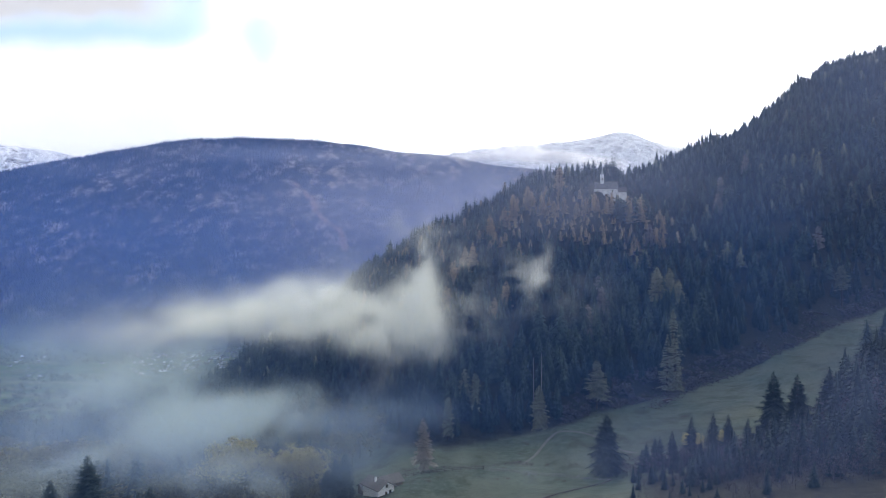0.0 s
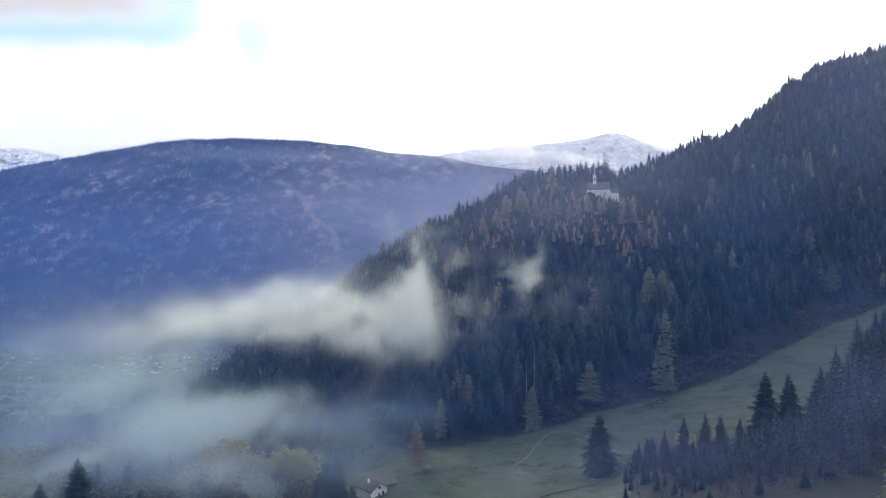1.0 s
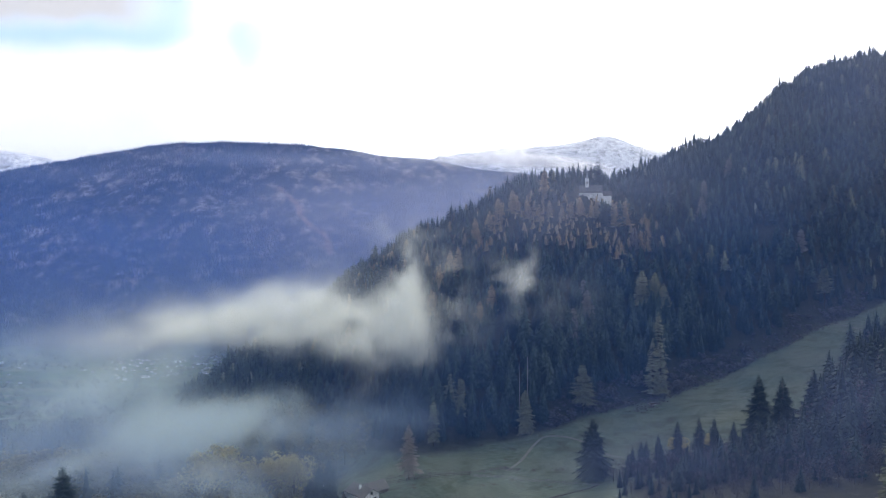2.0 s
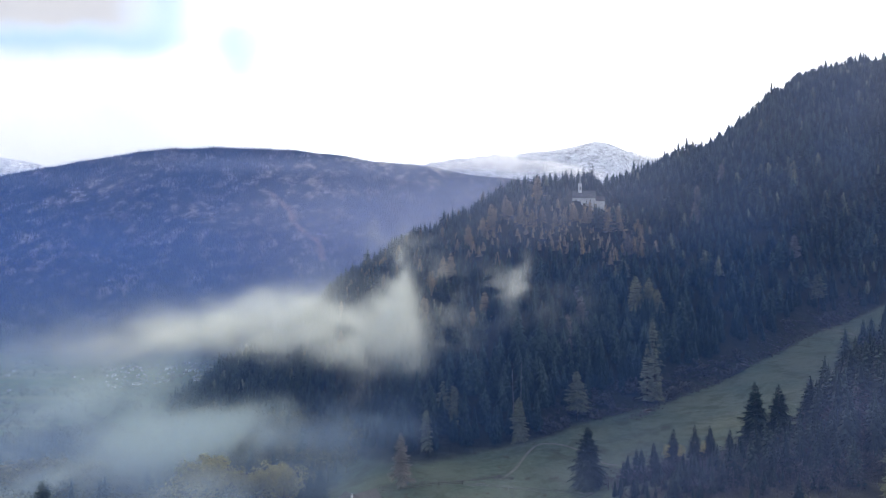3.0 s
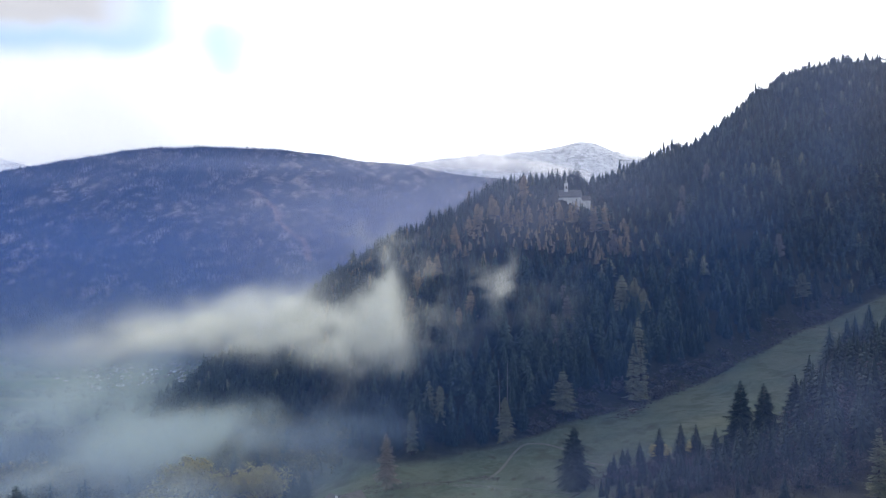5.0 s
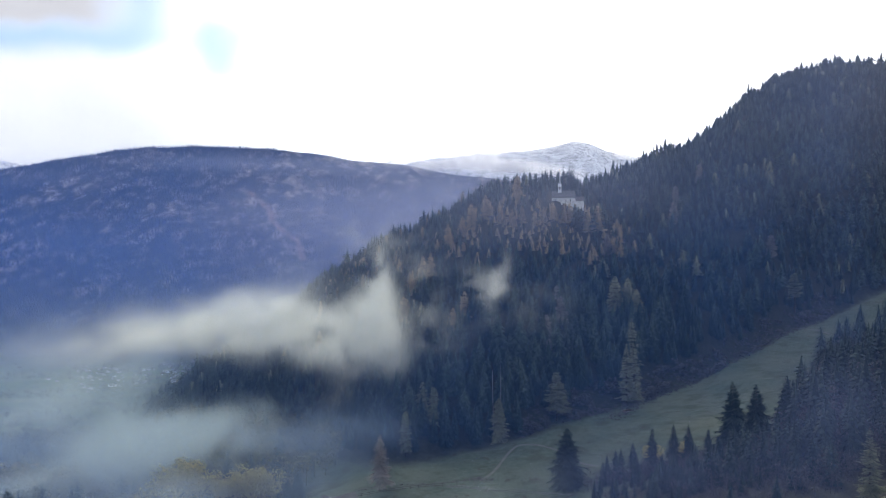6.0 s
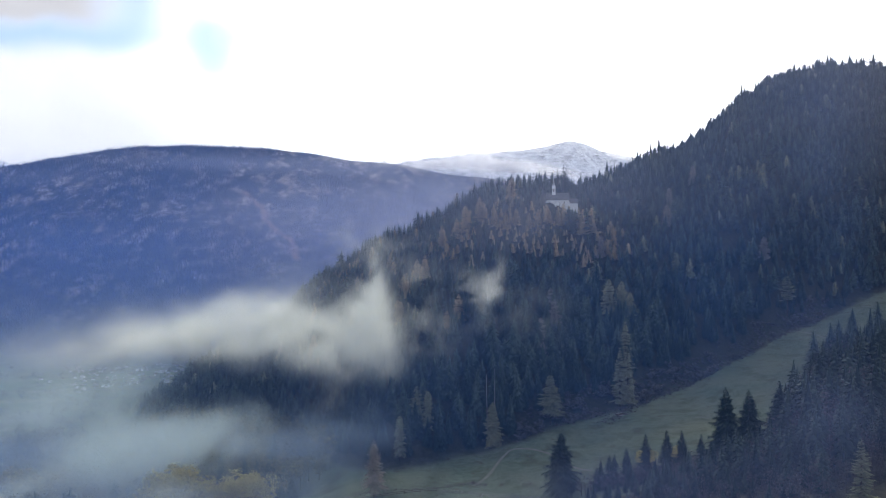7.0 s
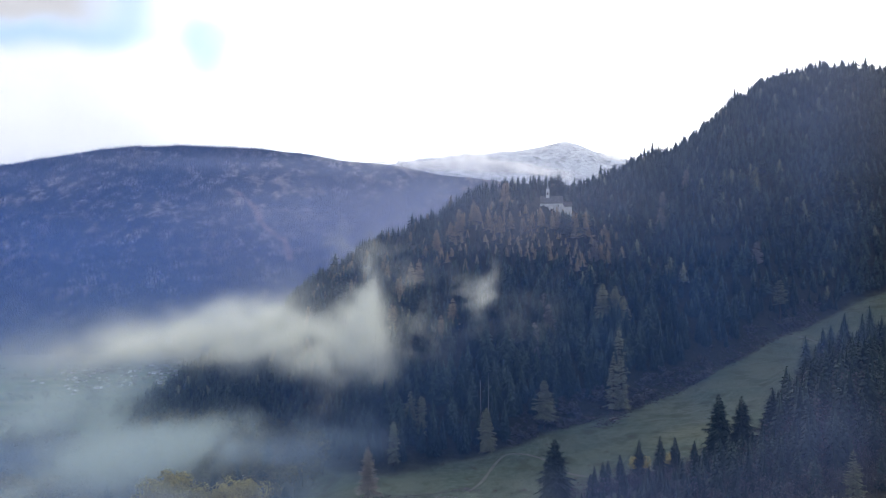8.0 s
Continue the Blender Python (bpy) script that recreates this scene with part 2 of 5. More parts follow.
def part(name, bm, mat, parent=None, label=""):
    me = bpy.data.meshes.new(name)
    bmesh.ops.recalc_face_normals(bm, faces=bm.faces)
    bm.to_mesh(me)
    bm.free()
    me.materials.append(mat)
    ob = new(name, me)
    ob.parent = parent
    return tagged(ob, label)


def box(bm, x0, y0, z0, x1, y1, z1, bevel=0.0):
    got = bmesh.ops.create_cube(bm, size=1, matrix=Matrix.Translation(((x0 + x1) / 2, (y0 + y1) / 2, (z0 + z1) / 2)) @ Matrix.Diagonal((x1 - x0, y1 - y0, z1 - z0, 1)))
    if bevel:
        bmesh.ops.bevel(bm, geom=list({e for v in got["verts"] for e in v.link_edges}), offset=bevel, segments=2, affect="EDGES")
    return bm


def tube(bm, a, b, r0, r1, sides=8):
    a, b = Vector(a), Vector(b)
    m = Matrix.Translation((a + b) / 2) @ (b - a).to_track_quat("Z", "Y").to_matrix().to_4x4()
    bmesh.ops.create_cone(bm, cap_ends=True, segments=sides, radius1=r0, radius2=r1, depth=(b - a).length, matrix=m)
    return bm


# ---- the lie of the land ----
# Guide lines seen from the hillside: bearing in degrees (right of straight ahead), distance ahead in metres, height in metres.
# The bearing's distance is taken along the y axis within 60 degrees, as the crow flies beyond that.
FOOT = [(-180, 200, 92), (-120, 330, 40), (-60, 450, -40), (-38, 450, -42), (-24, 450, -40), (-19.7, 560, -52), (-17.7, 780, -76), (-15.2, 700, -55), (-10.9, 560, -35),
        (-6.5, 430, -14), (-3.8, 350, -1), (-1.5, 335, 3), (0.7, 330, 3.5), (3.4, 335, 4), (7.7, 348, 7.6), (12.3, 362, 14),
        (17.8, 372, 20), (22.6, 395, 28), (26.7, 430, 40), (29.5, 465, 50), (31.8, 485, 56), (36, 520, 75), (44, 560, 100), (70, 500, 140), (120, 300, 120), (180, 200, 92)]
CREST = [(-180, 520, 260), (-120, 700, 20), (-60, 850, -115), (-24, 850, -112), (-19.7, 900, -118), (-18.2, 905, -84), (-17.2, 890, -72), (-15.2, 880, -46), (-10.9, 850, -5),
         (-6.5, 810, 60), (-3.8, 780, 85), (-1.5, 750, 106), (0.7, 730, 119), (3.4, 715, 135), (5.5, 708, 151), (7.7, 700, 165), (12.3, 690, 167),
         (14.4, 720, 164), (18.2, 790, 191), (22.6, 840, 223), (24.8, 860, 258), (26.4, 880, 291), (27.0, 884, 291), (27.9, 900, 313), (29.5, 930, 333),
         (31.8, 980, 354), (33.8, 1010, 364), (36, 1050, 371), (44, 1150, 400), (70, 1150, 440), (120, 800, 380), (180, 520, 260)]
FAR = [(-180, 3000, 900), (-90, 3200, 620), (-60, 3300, 300), (-38, 3400, 395), (-31.8, 3400, 425), (-28, 3400, 482), (-24.7, 3400, 524), (-20.9, 3400, 573),
       (-18.9, 3400, 588), (-16, 3400, 589), (-10, 3400, 575), (-6, 3400, 551), (-2.9, 3400, 522), (0.7, 3400, 503), (3.9, 3400, 464),
       (6.6, 3400, 450), (10, 3400, 420), (20, 3400, 400), (40, 3400, 500), (90, 3000, 800), (180, 3000, 900)]


def guide(line, bearing):
    t = np.array(line, dtype=float)
    return np.interp(bearing, t[:, 0], t[:, 1]), np.interp(bearing, t[:, 0], t[:, 2])


def fbm(x, y, scale, octaves=4, seed=0):
    """Cheap summed value noise on arrays, about -1 to 1."""
    out, amp, tot = np.zeros_like(x, dtype=float), 1.0, 0.0
    for o in range(octaves):
        u, v = x / scale * 2 ** o + 17.3 * (seed + o), y / scale * 2 ** o - 9.1 * (seed + o)
        i, j = np.floor(u), np.floor(v)
        f, g = u - i, v - j
        f, g = f * f * (3 - 2 * f), g * g * (3 - 2 * g)

        def h(a, b):
            s = np.sin(a * 127.1 + b * 311.7 + seed * 74.7) * 43758.5453
            return 2 * (s - np.floor(s)) - 1
        n = (h(i, j) * (1 - f) + h(i + 1, j) * f) * (1 - g) + (h(i, j + 1) * (1 - f) + h(i + 1, j + 1) * f) * g
        out += amp * n
        tot += amp
        amp *= 0.5
    return out / tot


def ahead(bearing):
    """Turns a distance along the bearing into the distance ahead used by the guide lines."""
    return np.cos(np.radians(np.clip(np.abs(bearing), 0, 60)))


def land(x, y):
    """Height of the ground at x, y (arrays)."""
    x, y = np.asarray(x, dtype=float), np.asarray(y, dtype=float)
    r, b = np.hypot(x, y), np.degrees(np.arctan2(x, y))
    d = r * ahead(b)
    fd, fz = guide(FOOT, b)
    cd, cz = guide(CREST, b)
    hd, hz = guide(FAR, b)
    near = np.interp(b, (-180, -90, -30, 0, 30, 90, 180), (62, 50, 40, 38, 46, 62, 62))
    mid = np.interp(b, (-180, -60, -32, -18, -8, -3.8, 0.7, 7.7, 12.8, 17.8, 24.9, 31.8, 60, 180), (70, -12, -12, -9, -3, 1, 2.5, 4, 6.5, 12, 20, 27, 60, 70))
    mid_d = np.minimum(275.0, fd * 0.8)
    low = np.clip((b + 20) / 25, 0, 1)                       # 0 in the open valley, 1 behind the spur
    rails = [(0 * d, 66 + 0 * d), (110 + 0 * d, near), (mid_d, mid), (fd, fz),
             (fd + 0.2 * (cd - fd), fz + 0.30 * (cz - fz)), (fd + 0.72 * (cd - fd), fz + 0.83 * (cz - fz)), (cd, cz),
             (cd + 260, cz - 45 - 70 * low), (np.maximum(1750, cd + 500), -228 + 90 * low), (2450 + 0 * d, -232 + 60 * low),
             (2450 + 0.45 * (hd - 2450), -232 + 0.5 * (hz + 232)), (hd, hz), (hd + 500, hz - 160), (0 * d + 6000, -200 + 0 * d)]
    z = np.array(rails[-1][1])
    for (d0, z0), (d1, z1) in zip(rails[:-1], rails[1:]):
        t = np.clip((d - d0) / np.maximum(d1 - d0, 1), 0, 1)
        z = np.where((d >= d0) & (d < d1), z0 + (z1 - z0) * t, z)
    slope = np.clip((d - fd) / 120, 0, 1) * np.clip((cd + 400 - d) / 300, 0, 1)
    z = z + slope * (4.0 * fbm(x, y, 90, 4, 1)) + 1.0 * fbm(x, y, 60, 4, 2) * np.clip(d / 300, 0.2, 1)
    hill = np.clip((d - 2350) / 400, 0, 1)
    return z + hill * (38 * fbm(x, y, 420, 5, 3) + 14 * (1 - np.abs(fbm(x * 1.0, y * 0.35, 150, 3, 4)) * 2)) * np.clip((hd + 100 - d) / 500, 0.25, 1)


def landslip(x, y):
    """Distance to the bare strip on the far mountainside."""
    t = (y - 2786) / 305
    return np.where((t > -0.1) & (t < 1.1), np.abs(x - (-383 - 225 * t + 14 * np.sin(9 * t))) + 16 * fbm(x, y, 30, 3, 61), 999)


def build_ground():
    bearings = np.radians(np.concatenate([np.linspace(-180, -46, 50), np.linspace(-44, 44, 330), np.linspace(46, 180, 50)]))
    steps = np.concatenate([np.linspace(0.02, 240, 40), np.linspace(246, 1000, 150), np.linspace(1015, 2300, 60), np.linspace(2330, 4000, 90), np.linspace(4050, 4990, 14)])
    B, R = np.meshgrid(bearings, steps)
    R = R / np.cos(np.clip(np.abs(B), 0, radians(46)))
    X, Y = R * np.sin(B), R * np.cos(B)
    Z = land(X, Y)
    nb, ns = len(bearings), len(steps)
    k = np.arange((ns - 1) * nb).reshape(ns - 1, nb)
    k2 = np.roll(k, -1, axis=1)
    faces = np.stack([k, k2, k2 + nb, k + nb], -1).reshape(-1, 4)[:, ::-1]
    b, d = np.degrees(B), R * ahead(np.degrees(B))
    fd, cd = guide(FOOT, b)[0], guide(CREST, b)[0]
    edge = 9 * fbm(X, Y, 40, 3, 5)
    open_land = np.clip((fd + edge - d) / 8, 0, 1) * np.clip((b + 9) / 3, 0, 1) * np.clip((42 - b) / 4, 0, 1)
    open_land *= 1 - np.clip((b - 15) / 2, 0, 1) * np.clip((254 + np.clip(b - 27.6, 0, 4.5) * 24 + edge - d) / 8, 0, 1)
    meadow = np.maximum(open_land, 0.35 * np.clip((d - 300) / 200, 0, 1) * np.clip((-8 - b) / 4, 0, 1))
    valley = np.clip((d - 600) / 300, 0, 1) * np.clip((-14 - b) / 3, 0, 1) * np.clip((2480 - d) / 120, 0, 1)
    heath = np.clip((d - 2380) / 150, 0, 1)
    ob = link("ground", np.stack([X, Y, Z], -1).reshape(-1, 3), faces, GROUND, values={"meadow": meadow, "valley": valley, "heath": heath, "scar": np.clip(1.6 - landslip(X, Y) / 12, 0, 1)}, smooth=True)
    return tagged(ob, "rolling alpine land with dull autumn meadows and forest floor", "ground", kind="structure")


build_ground()


def build_snow(name, label, b0, b1, dist, line, rough):
    """A snow mountain: a crest line of (bearing, height) with gullied flanks."""
    t = np.array(line, dtype=float)
    B, V = np.meshgrid(np.linspace(b0, b1, 250), np.linspace(0, 1, 100))
    d = np.where(V > 0.95, dist - 55 + (V - 0.95) * 4000, dist - 1100 + 1100 * V)
    X, Y = d * np.tan(np.radians(B)), d
    top = np.interp(B, t[:, 0], t[:, 1])
    f = np.clip((d - dist + 1100) / 1100, 0, 1)
    Z = 330 + (top - 330) * f ** 0.85 - np.clip(d - dist, 0, 999) * 1.2
    gully = 1 - 2 * np.abs(fbm(X + 0.5 * Y, Y * 0.45, 150, 5, 7))
    rug = rough * (0.5 * fbm(X, Y, 260, 6, 6) + 0.75 * gully + 0.3 * fbm(X, Y, 45, 3, 9))
    Z = Z + rug * np.clip((1.04 - f) * 4, 0.36, 1)
    n0, n1 = B.shape
    k = np.arange((n0 - 1) * n1).reshape(n0 - 1, n1)[:, :-1]
    faces = np.stack([k, k + 1, k + 1 + n1, k + n1], -1).reshape(-1, 4)
    rock = np.clip(fbm(X, Y * 0.6, 60, 5, 8) * 2.4 - 0.7, 0, 1) * np.clip(1.35 - f, 0, 1)
    ob = link(name, np.stack([X, Y, Z], -1).reshape(-1, 3), faces, SNOW, values={"rock": rock}, smooth=True)
    return tagged(ob, label, "mountain", kind="structure")


build_snow("snow_mountain", "snow-covered rocky summit behind the wooded ridges", -6, 26, 4550,
           [(-6, 590), (-1, 630), (1, 664), (3, 690), (5.3, 708), (6.6, 722), (8.2, 732), (9.7, 740), (11, 754), (12.2, 766), (12.9, 784), (13.5, 798), (14.1, 796), (15, 779), (15.8, 758), (17, 730), (18.5, 700), (20, 640), (26, 600)], 46)
build_snow("snow_mountain", "distant snowy mountain chain over the valley", -40, -24, 4550,
           [(-40, 720), (-34, 700), (-31.6, 708), (-30.5, 690), (-29.4, 688), (-28, 655), (-26, 590), (-24, 480)], 50)

# ---- trees ----


def conifer_cloud(rng, sprays, width, base=0.06, spire=0.8, droop=0.35):
    """A spruce of height 1: a slim dark core and many drooping sprays of twigs, as vertices and triangles."""
    vs, fs = [], []
    lean = (0.03 * (rng.random() - 0.5), 0.03 * (rng.random() - 0.5))
    lobes = [(6.28 * rng.random(), 0.15 + 0.7 * rng.random(), 0.25 * (rng.random() - 0.4)) for _ in range(4)]
    for k, (z, r) in enumerate(((base, (0.45 if sprays < 100 else 0.62) * width), (0.45, (0.30 if sprays < 100 else 0.40) * width))):
        o = len(vs)
        for i in range(5):
            a = 1.257 * i + 0.6 * k
            vs.append((r * math.cos(a) + lean[0] * z, r * math.sin(a) + lean[1] * z, z))
        vs.append((lean[0], lean[1], 0.55 if k == 0 else 0.99))
        fs += [(o + i, o + (i + 1) % 5, o + 5) for i in range(5)]
    for i in range(sprays):
        t = 1 - (1 - (i + rng.random()) / sprays) ** 0.62
        z, a = base + (0.985 - base) * t, 2.39996 * i + 0.9 * rng.random()
        swell = 1 + sum(q * max(0.0, math.cos(a - b)) * math.exp(-((t - c) / 0.2) ** 2) for b, c, q in lobes)
        r = (width * (1 - t) ** spire * (1 if t > 0.06 else 0.75) + 0.012) * swell * (0.70 + 0.50 * rng.random())
        w = 0.34 * r * (0.7 + 0.6 * rng.random()) * min(1.0, (90 / sprays) ** 0.5) + 0.004
        ca, sa, o = math.cos(a), math.sin(a), len(vs)
        drop = droop * (1.15 - t) * r
        inner = 0.15 if sprays < 100 else 0.45
        for along, side, h in ((inner * r, 0, (0.25 - 0.3 * inner) * r), (0.72 * r, w, -0.75 * drop), (r, 0.25 * w * (rng.random() - 0.5), -drop - 0.02 * rng.random()), (0.66 * r, -w, -0.85 * drop)):
            vs.append((along * ca - side * sa + lean[0] * z, along * sa + side * ca + lean[1] * z, min(1.0, z + h)))
        fs += [(o, o + 1, o + 2), (o, o + 2, o + 3)]
    return np.array(vs), np.array(fs)


def scatter(name, label, models, x, y, z, h, turn, tint, mat, spread=None, tier_shade=0.3):
    """One mesh with a tree of a random model at each place."""
    rng = np.random.default_rng(11)
    pick = rng.integers(0, len(models), len(x))
    V, F, T, o = [], [], [], 0
    spread = np.ones(len(x)) if spread is None else spread
    for k, (vs, fs) in enumerate(models):
        s = np.nonzero(pick == k)[0]
        if not len(s):
            continue
        c, n = np.cos(turn[s])[:, None], np.sin(turn[s])[:, None]
        hh, w = h[s][:, None], (h[s] * spread[s])[:, None]
        X = x[s][:, None] + w * (vs[None, :, 0] * c - vs[None, :, 1] * n)
        Y = y[s][:, None] + w * (vs[None, :, 0] * n + vs[None, :, 1] * c)
        Z = z[s][:, None] + hh * vs[None, :, 2]
        V.append(np.stack([X, Y, Z], -1).reshape(-1, 3))
        F.append((fs[None] + (o + np.arange(len(s)) * len(vs))[:, None, None]).reshape(-1, fs.shape[1]))
        # Random tone per spray, plus sky light painted in: paler up the crown.
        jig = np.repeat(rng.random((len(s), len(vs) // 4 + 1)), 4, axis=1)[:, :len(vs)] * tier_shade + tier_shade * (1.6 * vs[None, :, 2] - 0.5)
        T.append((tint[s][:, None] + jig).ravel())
        o += len(s) * len(vs)
    ob = link(name, np.concatenate(V), np.concatenate(F), mat, values={"tint": np.clip(np.concatenate(T), 0, 1)})
    return tagged(ob, label, "forest", kind="stuff")


def jitter_grid(rng, x0, x1, y0, y1, step):
    X, Y = np.meshgrid(np.arange(x0, x1, step), np.arange(y0, y1, step))
    return (X + (rng.random(X.shape) - 0.5) * step * 0.95).ravel(), (Y + (rng.random(X.shape) - 0.5) * step * 0.95).ravel()


RNG = random.Random(5)
NPR = np.random.default_rng(5)
FINE = [conifer_cloud(RNG, 76, 0.21 + 0.10 * RNG.random(), 0.05, 0.45 + 0.3 * RNG.random()) for _ in range(9)]
NEAR = [conifer_cloud(RNG, 150, 0.18 + 0.09 * RNG.random(), 0.06, 0.5 + 0.3 * RNG.random(), 0.45) for _ in range(9)]
BANK = [conifer_cloud(RNG, 440, 0.15 + 0.06 * RNG.random(), 0.06, 0.6 + 0.3 * RNG.random(), 0.35) for _ in range(5)]
BUSHY = [conifer_cloud(RNG, 130, 0.15 + 0.07 * RNG.random(), 0.06, 0.6 + 0.3 * RNG.random(), 0.5) for _ in range(6)]
MID = [conifer_cloud(RNG, 32, 0.22 + 0.11 * RNG.random(), 0.08, 0.36 + 0.28 * RNG.random()) for _ in range(10)]
LOW = [conifer_cloud(RNG, 4, 0.28 + 0.10 * RNG.random()) for _ in range(6)]


def larch_cloud(rng, sprays=150):
    """A larch of height 1: loose sprays of soft needles round a straight stem."""
    vs, fs = [], []
    for _ in range(sprays):
        t = rng.random() ** 1.25
        z = 0.08 + 0.90 * t
        r, a = 0.205 * (1 - t) ** 0.55 * (0.35 + 0.70 * rng.random()) + 0.008, 6.283 * rng.random()
        s = 0.056 * (1.15 - 0.6 * t) * (0.6 + 0.8 * rng.random())
        ca, sa, o = math.cos(a), math.sin(a), len(vs)
        for along, side, up in ((-s, 0, 0.35 * s), (0.1 * s, 0.85 * s, 0.15 * s), (0.95 * s, 0, -0.2 * s), (0.1 * s, -0.85 * s, 0.1 * s)):
            vs.append(((r + along) * ca - side * sa, (r + along) * sa + side * ca, min(1, z + up + 0.7 * s * (rng.random() - 0.5))))
        fs += [(o, o + 1, o + 2), (o, o + 2, o + 3)]
    o = len(vs)
    vs += [(0.14 * math.cos(k), 0.14 * math.sin(k), 0.08 + 0.1 * rng.random()) for k in range(6)] + [(0, 0, 0.97)]
    fs += [(o + k, o + (k + 1) % 6, o + 6) for k in range(6)]
    o = len(vs)
    vs += [(0.012, 0, 0), (-0.006, 0.01, 0), (-0.006, -0.01, 0), (0, 0, 0.5)]
    fs += [(o, o + 1, o + 3), (o + 1, o + 2, o + 3), (o + 2, o, o + 3)]
    return np.array(vs), np.array(fs)


LARCHES = [larch_cloud(RNG) for _ in range(6)]


def bearing_of(x, y):
    return np.degrees(np.arctan2(x, y))


CHURCH = (138.0, 600.0)


def single_spruces(x, y, h, turn, wide, label, group):
    """Spruces that stand apart enough to be counted: each a thing with crown and trunk."""
    models = []
    for k, (vs, fs) in enumerate(BANK):
        root = new("spruce")
        # The height term paints light from above into the crown's tint.
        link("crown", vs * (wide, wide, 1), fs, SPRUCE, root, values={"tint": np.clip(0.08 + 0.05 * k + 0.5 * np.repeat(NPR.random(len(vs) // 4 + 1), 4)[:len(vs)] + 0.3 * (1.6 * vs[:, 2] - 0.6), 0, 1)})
        part("trunk", tube(bmesh.new(), (0, 0, -0.03), (0, 0, 0.85), 0.016, 0.004, 6), BARK, root)
        models.append([tagged(root, label, "tree", group), False])
    for i in range(len(x)):
        m = models[i % 5]
        ob = copy_thing(m[0], pose(0, 0, 0)) if m[1] else m[0]
        m[1] = True
        ob.matrix_basis = pose(x[i], y[i], float(land(x[i], y[i])) - 0.3, 0, 0, math.degrees(turn[i])) @ Matrix.Diagonal((h[i], h[i], h[i], 1))


def spur_forest():
    """The wooded spur: conifers with larches between."""
    x, y = jitter_grid(NPR, -420, 1150, 300, 1160, 5.6)
    b = bearing_of(x, y)
    fd, cd = guide(FOOT, b)[0], guide(CREST, b)[0]
    ok = (b > -19.0) & (b < 46) & (y > fd + 1 + 9 * fbm(x, y, 40, 3, 5) + 13 * np.clip((b - 9) / 4, 0, 1) * np.clip((32 - b) / 3, 0, 1)) & (y < cd + 22)
    ok &= ~((np.abs(x - CHURCH[0] - 2) < 18) & (y > 589) & (y < 614))
    ok &= NPR.random(len(x)) < 0.80 + 0.25 * fbm(x, y, 60, 3, 9)
    x, y = x[ok], y[ok]
    z = land(x, y) - 0.5
    b = bearing_of(x, y)
    group = fbm(x, y, 70, 3, 12)
    h = (8.0 + 6.5 * NPR.random(len(x)) + 3 * group) * np.where(NPR.random(len(x)) < 0.06, 1.35, 1) * (1 + 0.45 * np.clip((500 - y) / 120, 0, 1))
    near_church = np.exp(-(((x - 105) / 60) ** 2 + ((y - 545) / 45) ** 2))
    low_bank = np.exp(-(((x - 112) / 45) ** 2 + ((y - 560) / 25) ** 2))
    h *= 1 + np.exp(-((guide(CREST, b)[0] - y) / 28) ** 2) * (0.15 + 0.35 * NPR.random(len(x)) + 0.45 * fbm(x, y, 32, 3, 46))
    h *= 1 + 0.25 * np.clip((-6 - b) / 4, 0, 1)
    larch_low = 1 - 0.3 * near_church
    h *= larch_low * (1 - 0.45 * low_bank) * (1 - 0.2 * near_church) * np.where((y > 600) & (b > 0) & (b < 18.5), 0.76, 1)
    below = (np.abs(x - CHURCH[0] - 2) < 26) & (y < 612) & (y > 520)
    shelf = np.clip(138.0 - z + 5 * (NPR.random(len(x)) - 0.75), 3.5, 22)
    h = np.where(below & (y > 562), shelf, np.where(below, np.minimum(h, shelf + 2), h))
    edge_left = np.clip((5 - b) / 10, 0, 1) * np.clip((b + 6) / 5, 0.1, 1)
    chance = 0.02 + 0.74 * near_church + 0.07 * np.clip(group, 0, 1) + 0.08 * edge_left
    larch = NPR.random(len(x)) < chance * np.clip((y - 430) / 120, 0.12, 1) * np.where(b < -7, 0.3, 1)
    golden = larch & ((near_church > 0.2) | ((b > -7) & (b < 6) & (y > 475)))
    tint = np.clip(0.26 + 0.30 * fbm(x, y, 120, 2, 13) + 0.55 * (NPR.random(len(x)) - 0.5), 0, 1)
    turn, wide = NPR.random(len(x)) * 6.28, 0.85 + 0.4 * NPR.random(len(x))
    edge = ~larch & (b > -4) & (b < 33) & (y < guide(FOOT, b)[0] + 11 + 13 * np.clip((b - 9) / 4, 0, 1))
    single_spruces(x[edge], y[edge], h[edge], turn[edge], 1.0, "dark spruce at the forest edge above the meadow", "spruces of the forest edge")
    larch = larch | edge
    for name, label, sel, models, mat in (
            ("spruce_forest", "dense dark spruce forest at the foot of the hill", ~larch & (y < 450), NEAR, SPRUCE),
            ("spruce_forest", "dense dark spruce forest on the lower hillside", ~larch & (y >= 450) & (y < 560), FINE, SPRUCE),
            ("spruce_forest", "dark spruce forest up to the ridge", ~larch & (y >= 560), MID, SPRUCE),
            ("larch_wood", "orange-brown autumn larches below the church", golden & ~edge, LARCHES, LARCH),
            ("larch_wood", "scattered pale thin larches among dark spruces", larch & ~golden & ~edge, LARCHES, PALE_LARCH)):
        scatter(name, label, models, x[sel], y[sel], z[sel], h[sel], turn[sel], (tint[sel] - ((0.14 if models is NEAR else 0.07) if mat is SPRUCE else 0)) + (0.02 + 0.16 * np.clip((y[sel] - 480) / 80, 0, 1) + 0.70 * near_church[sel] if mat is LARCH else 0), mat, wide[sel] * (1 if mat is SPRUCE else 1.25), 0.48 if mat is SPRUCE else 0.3)


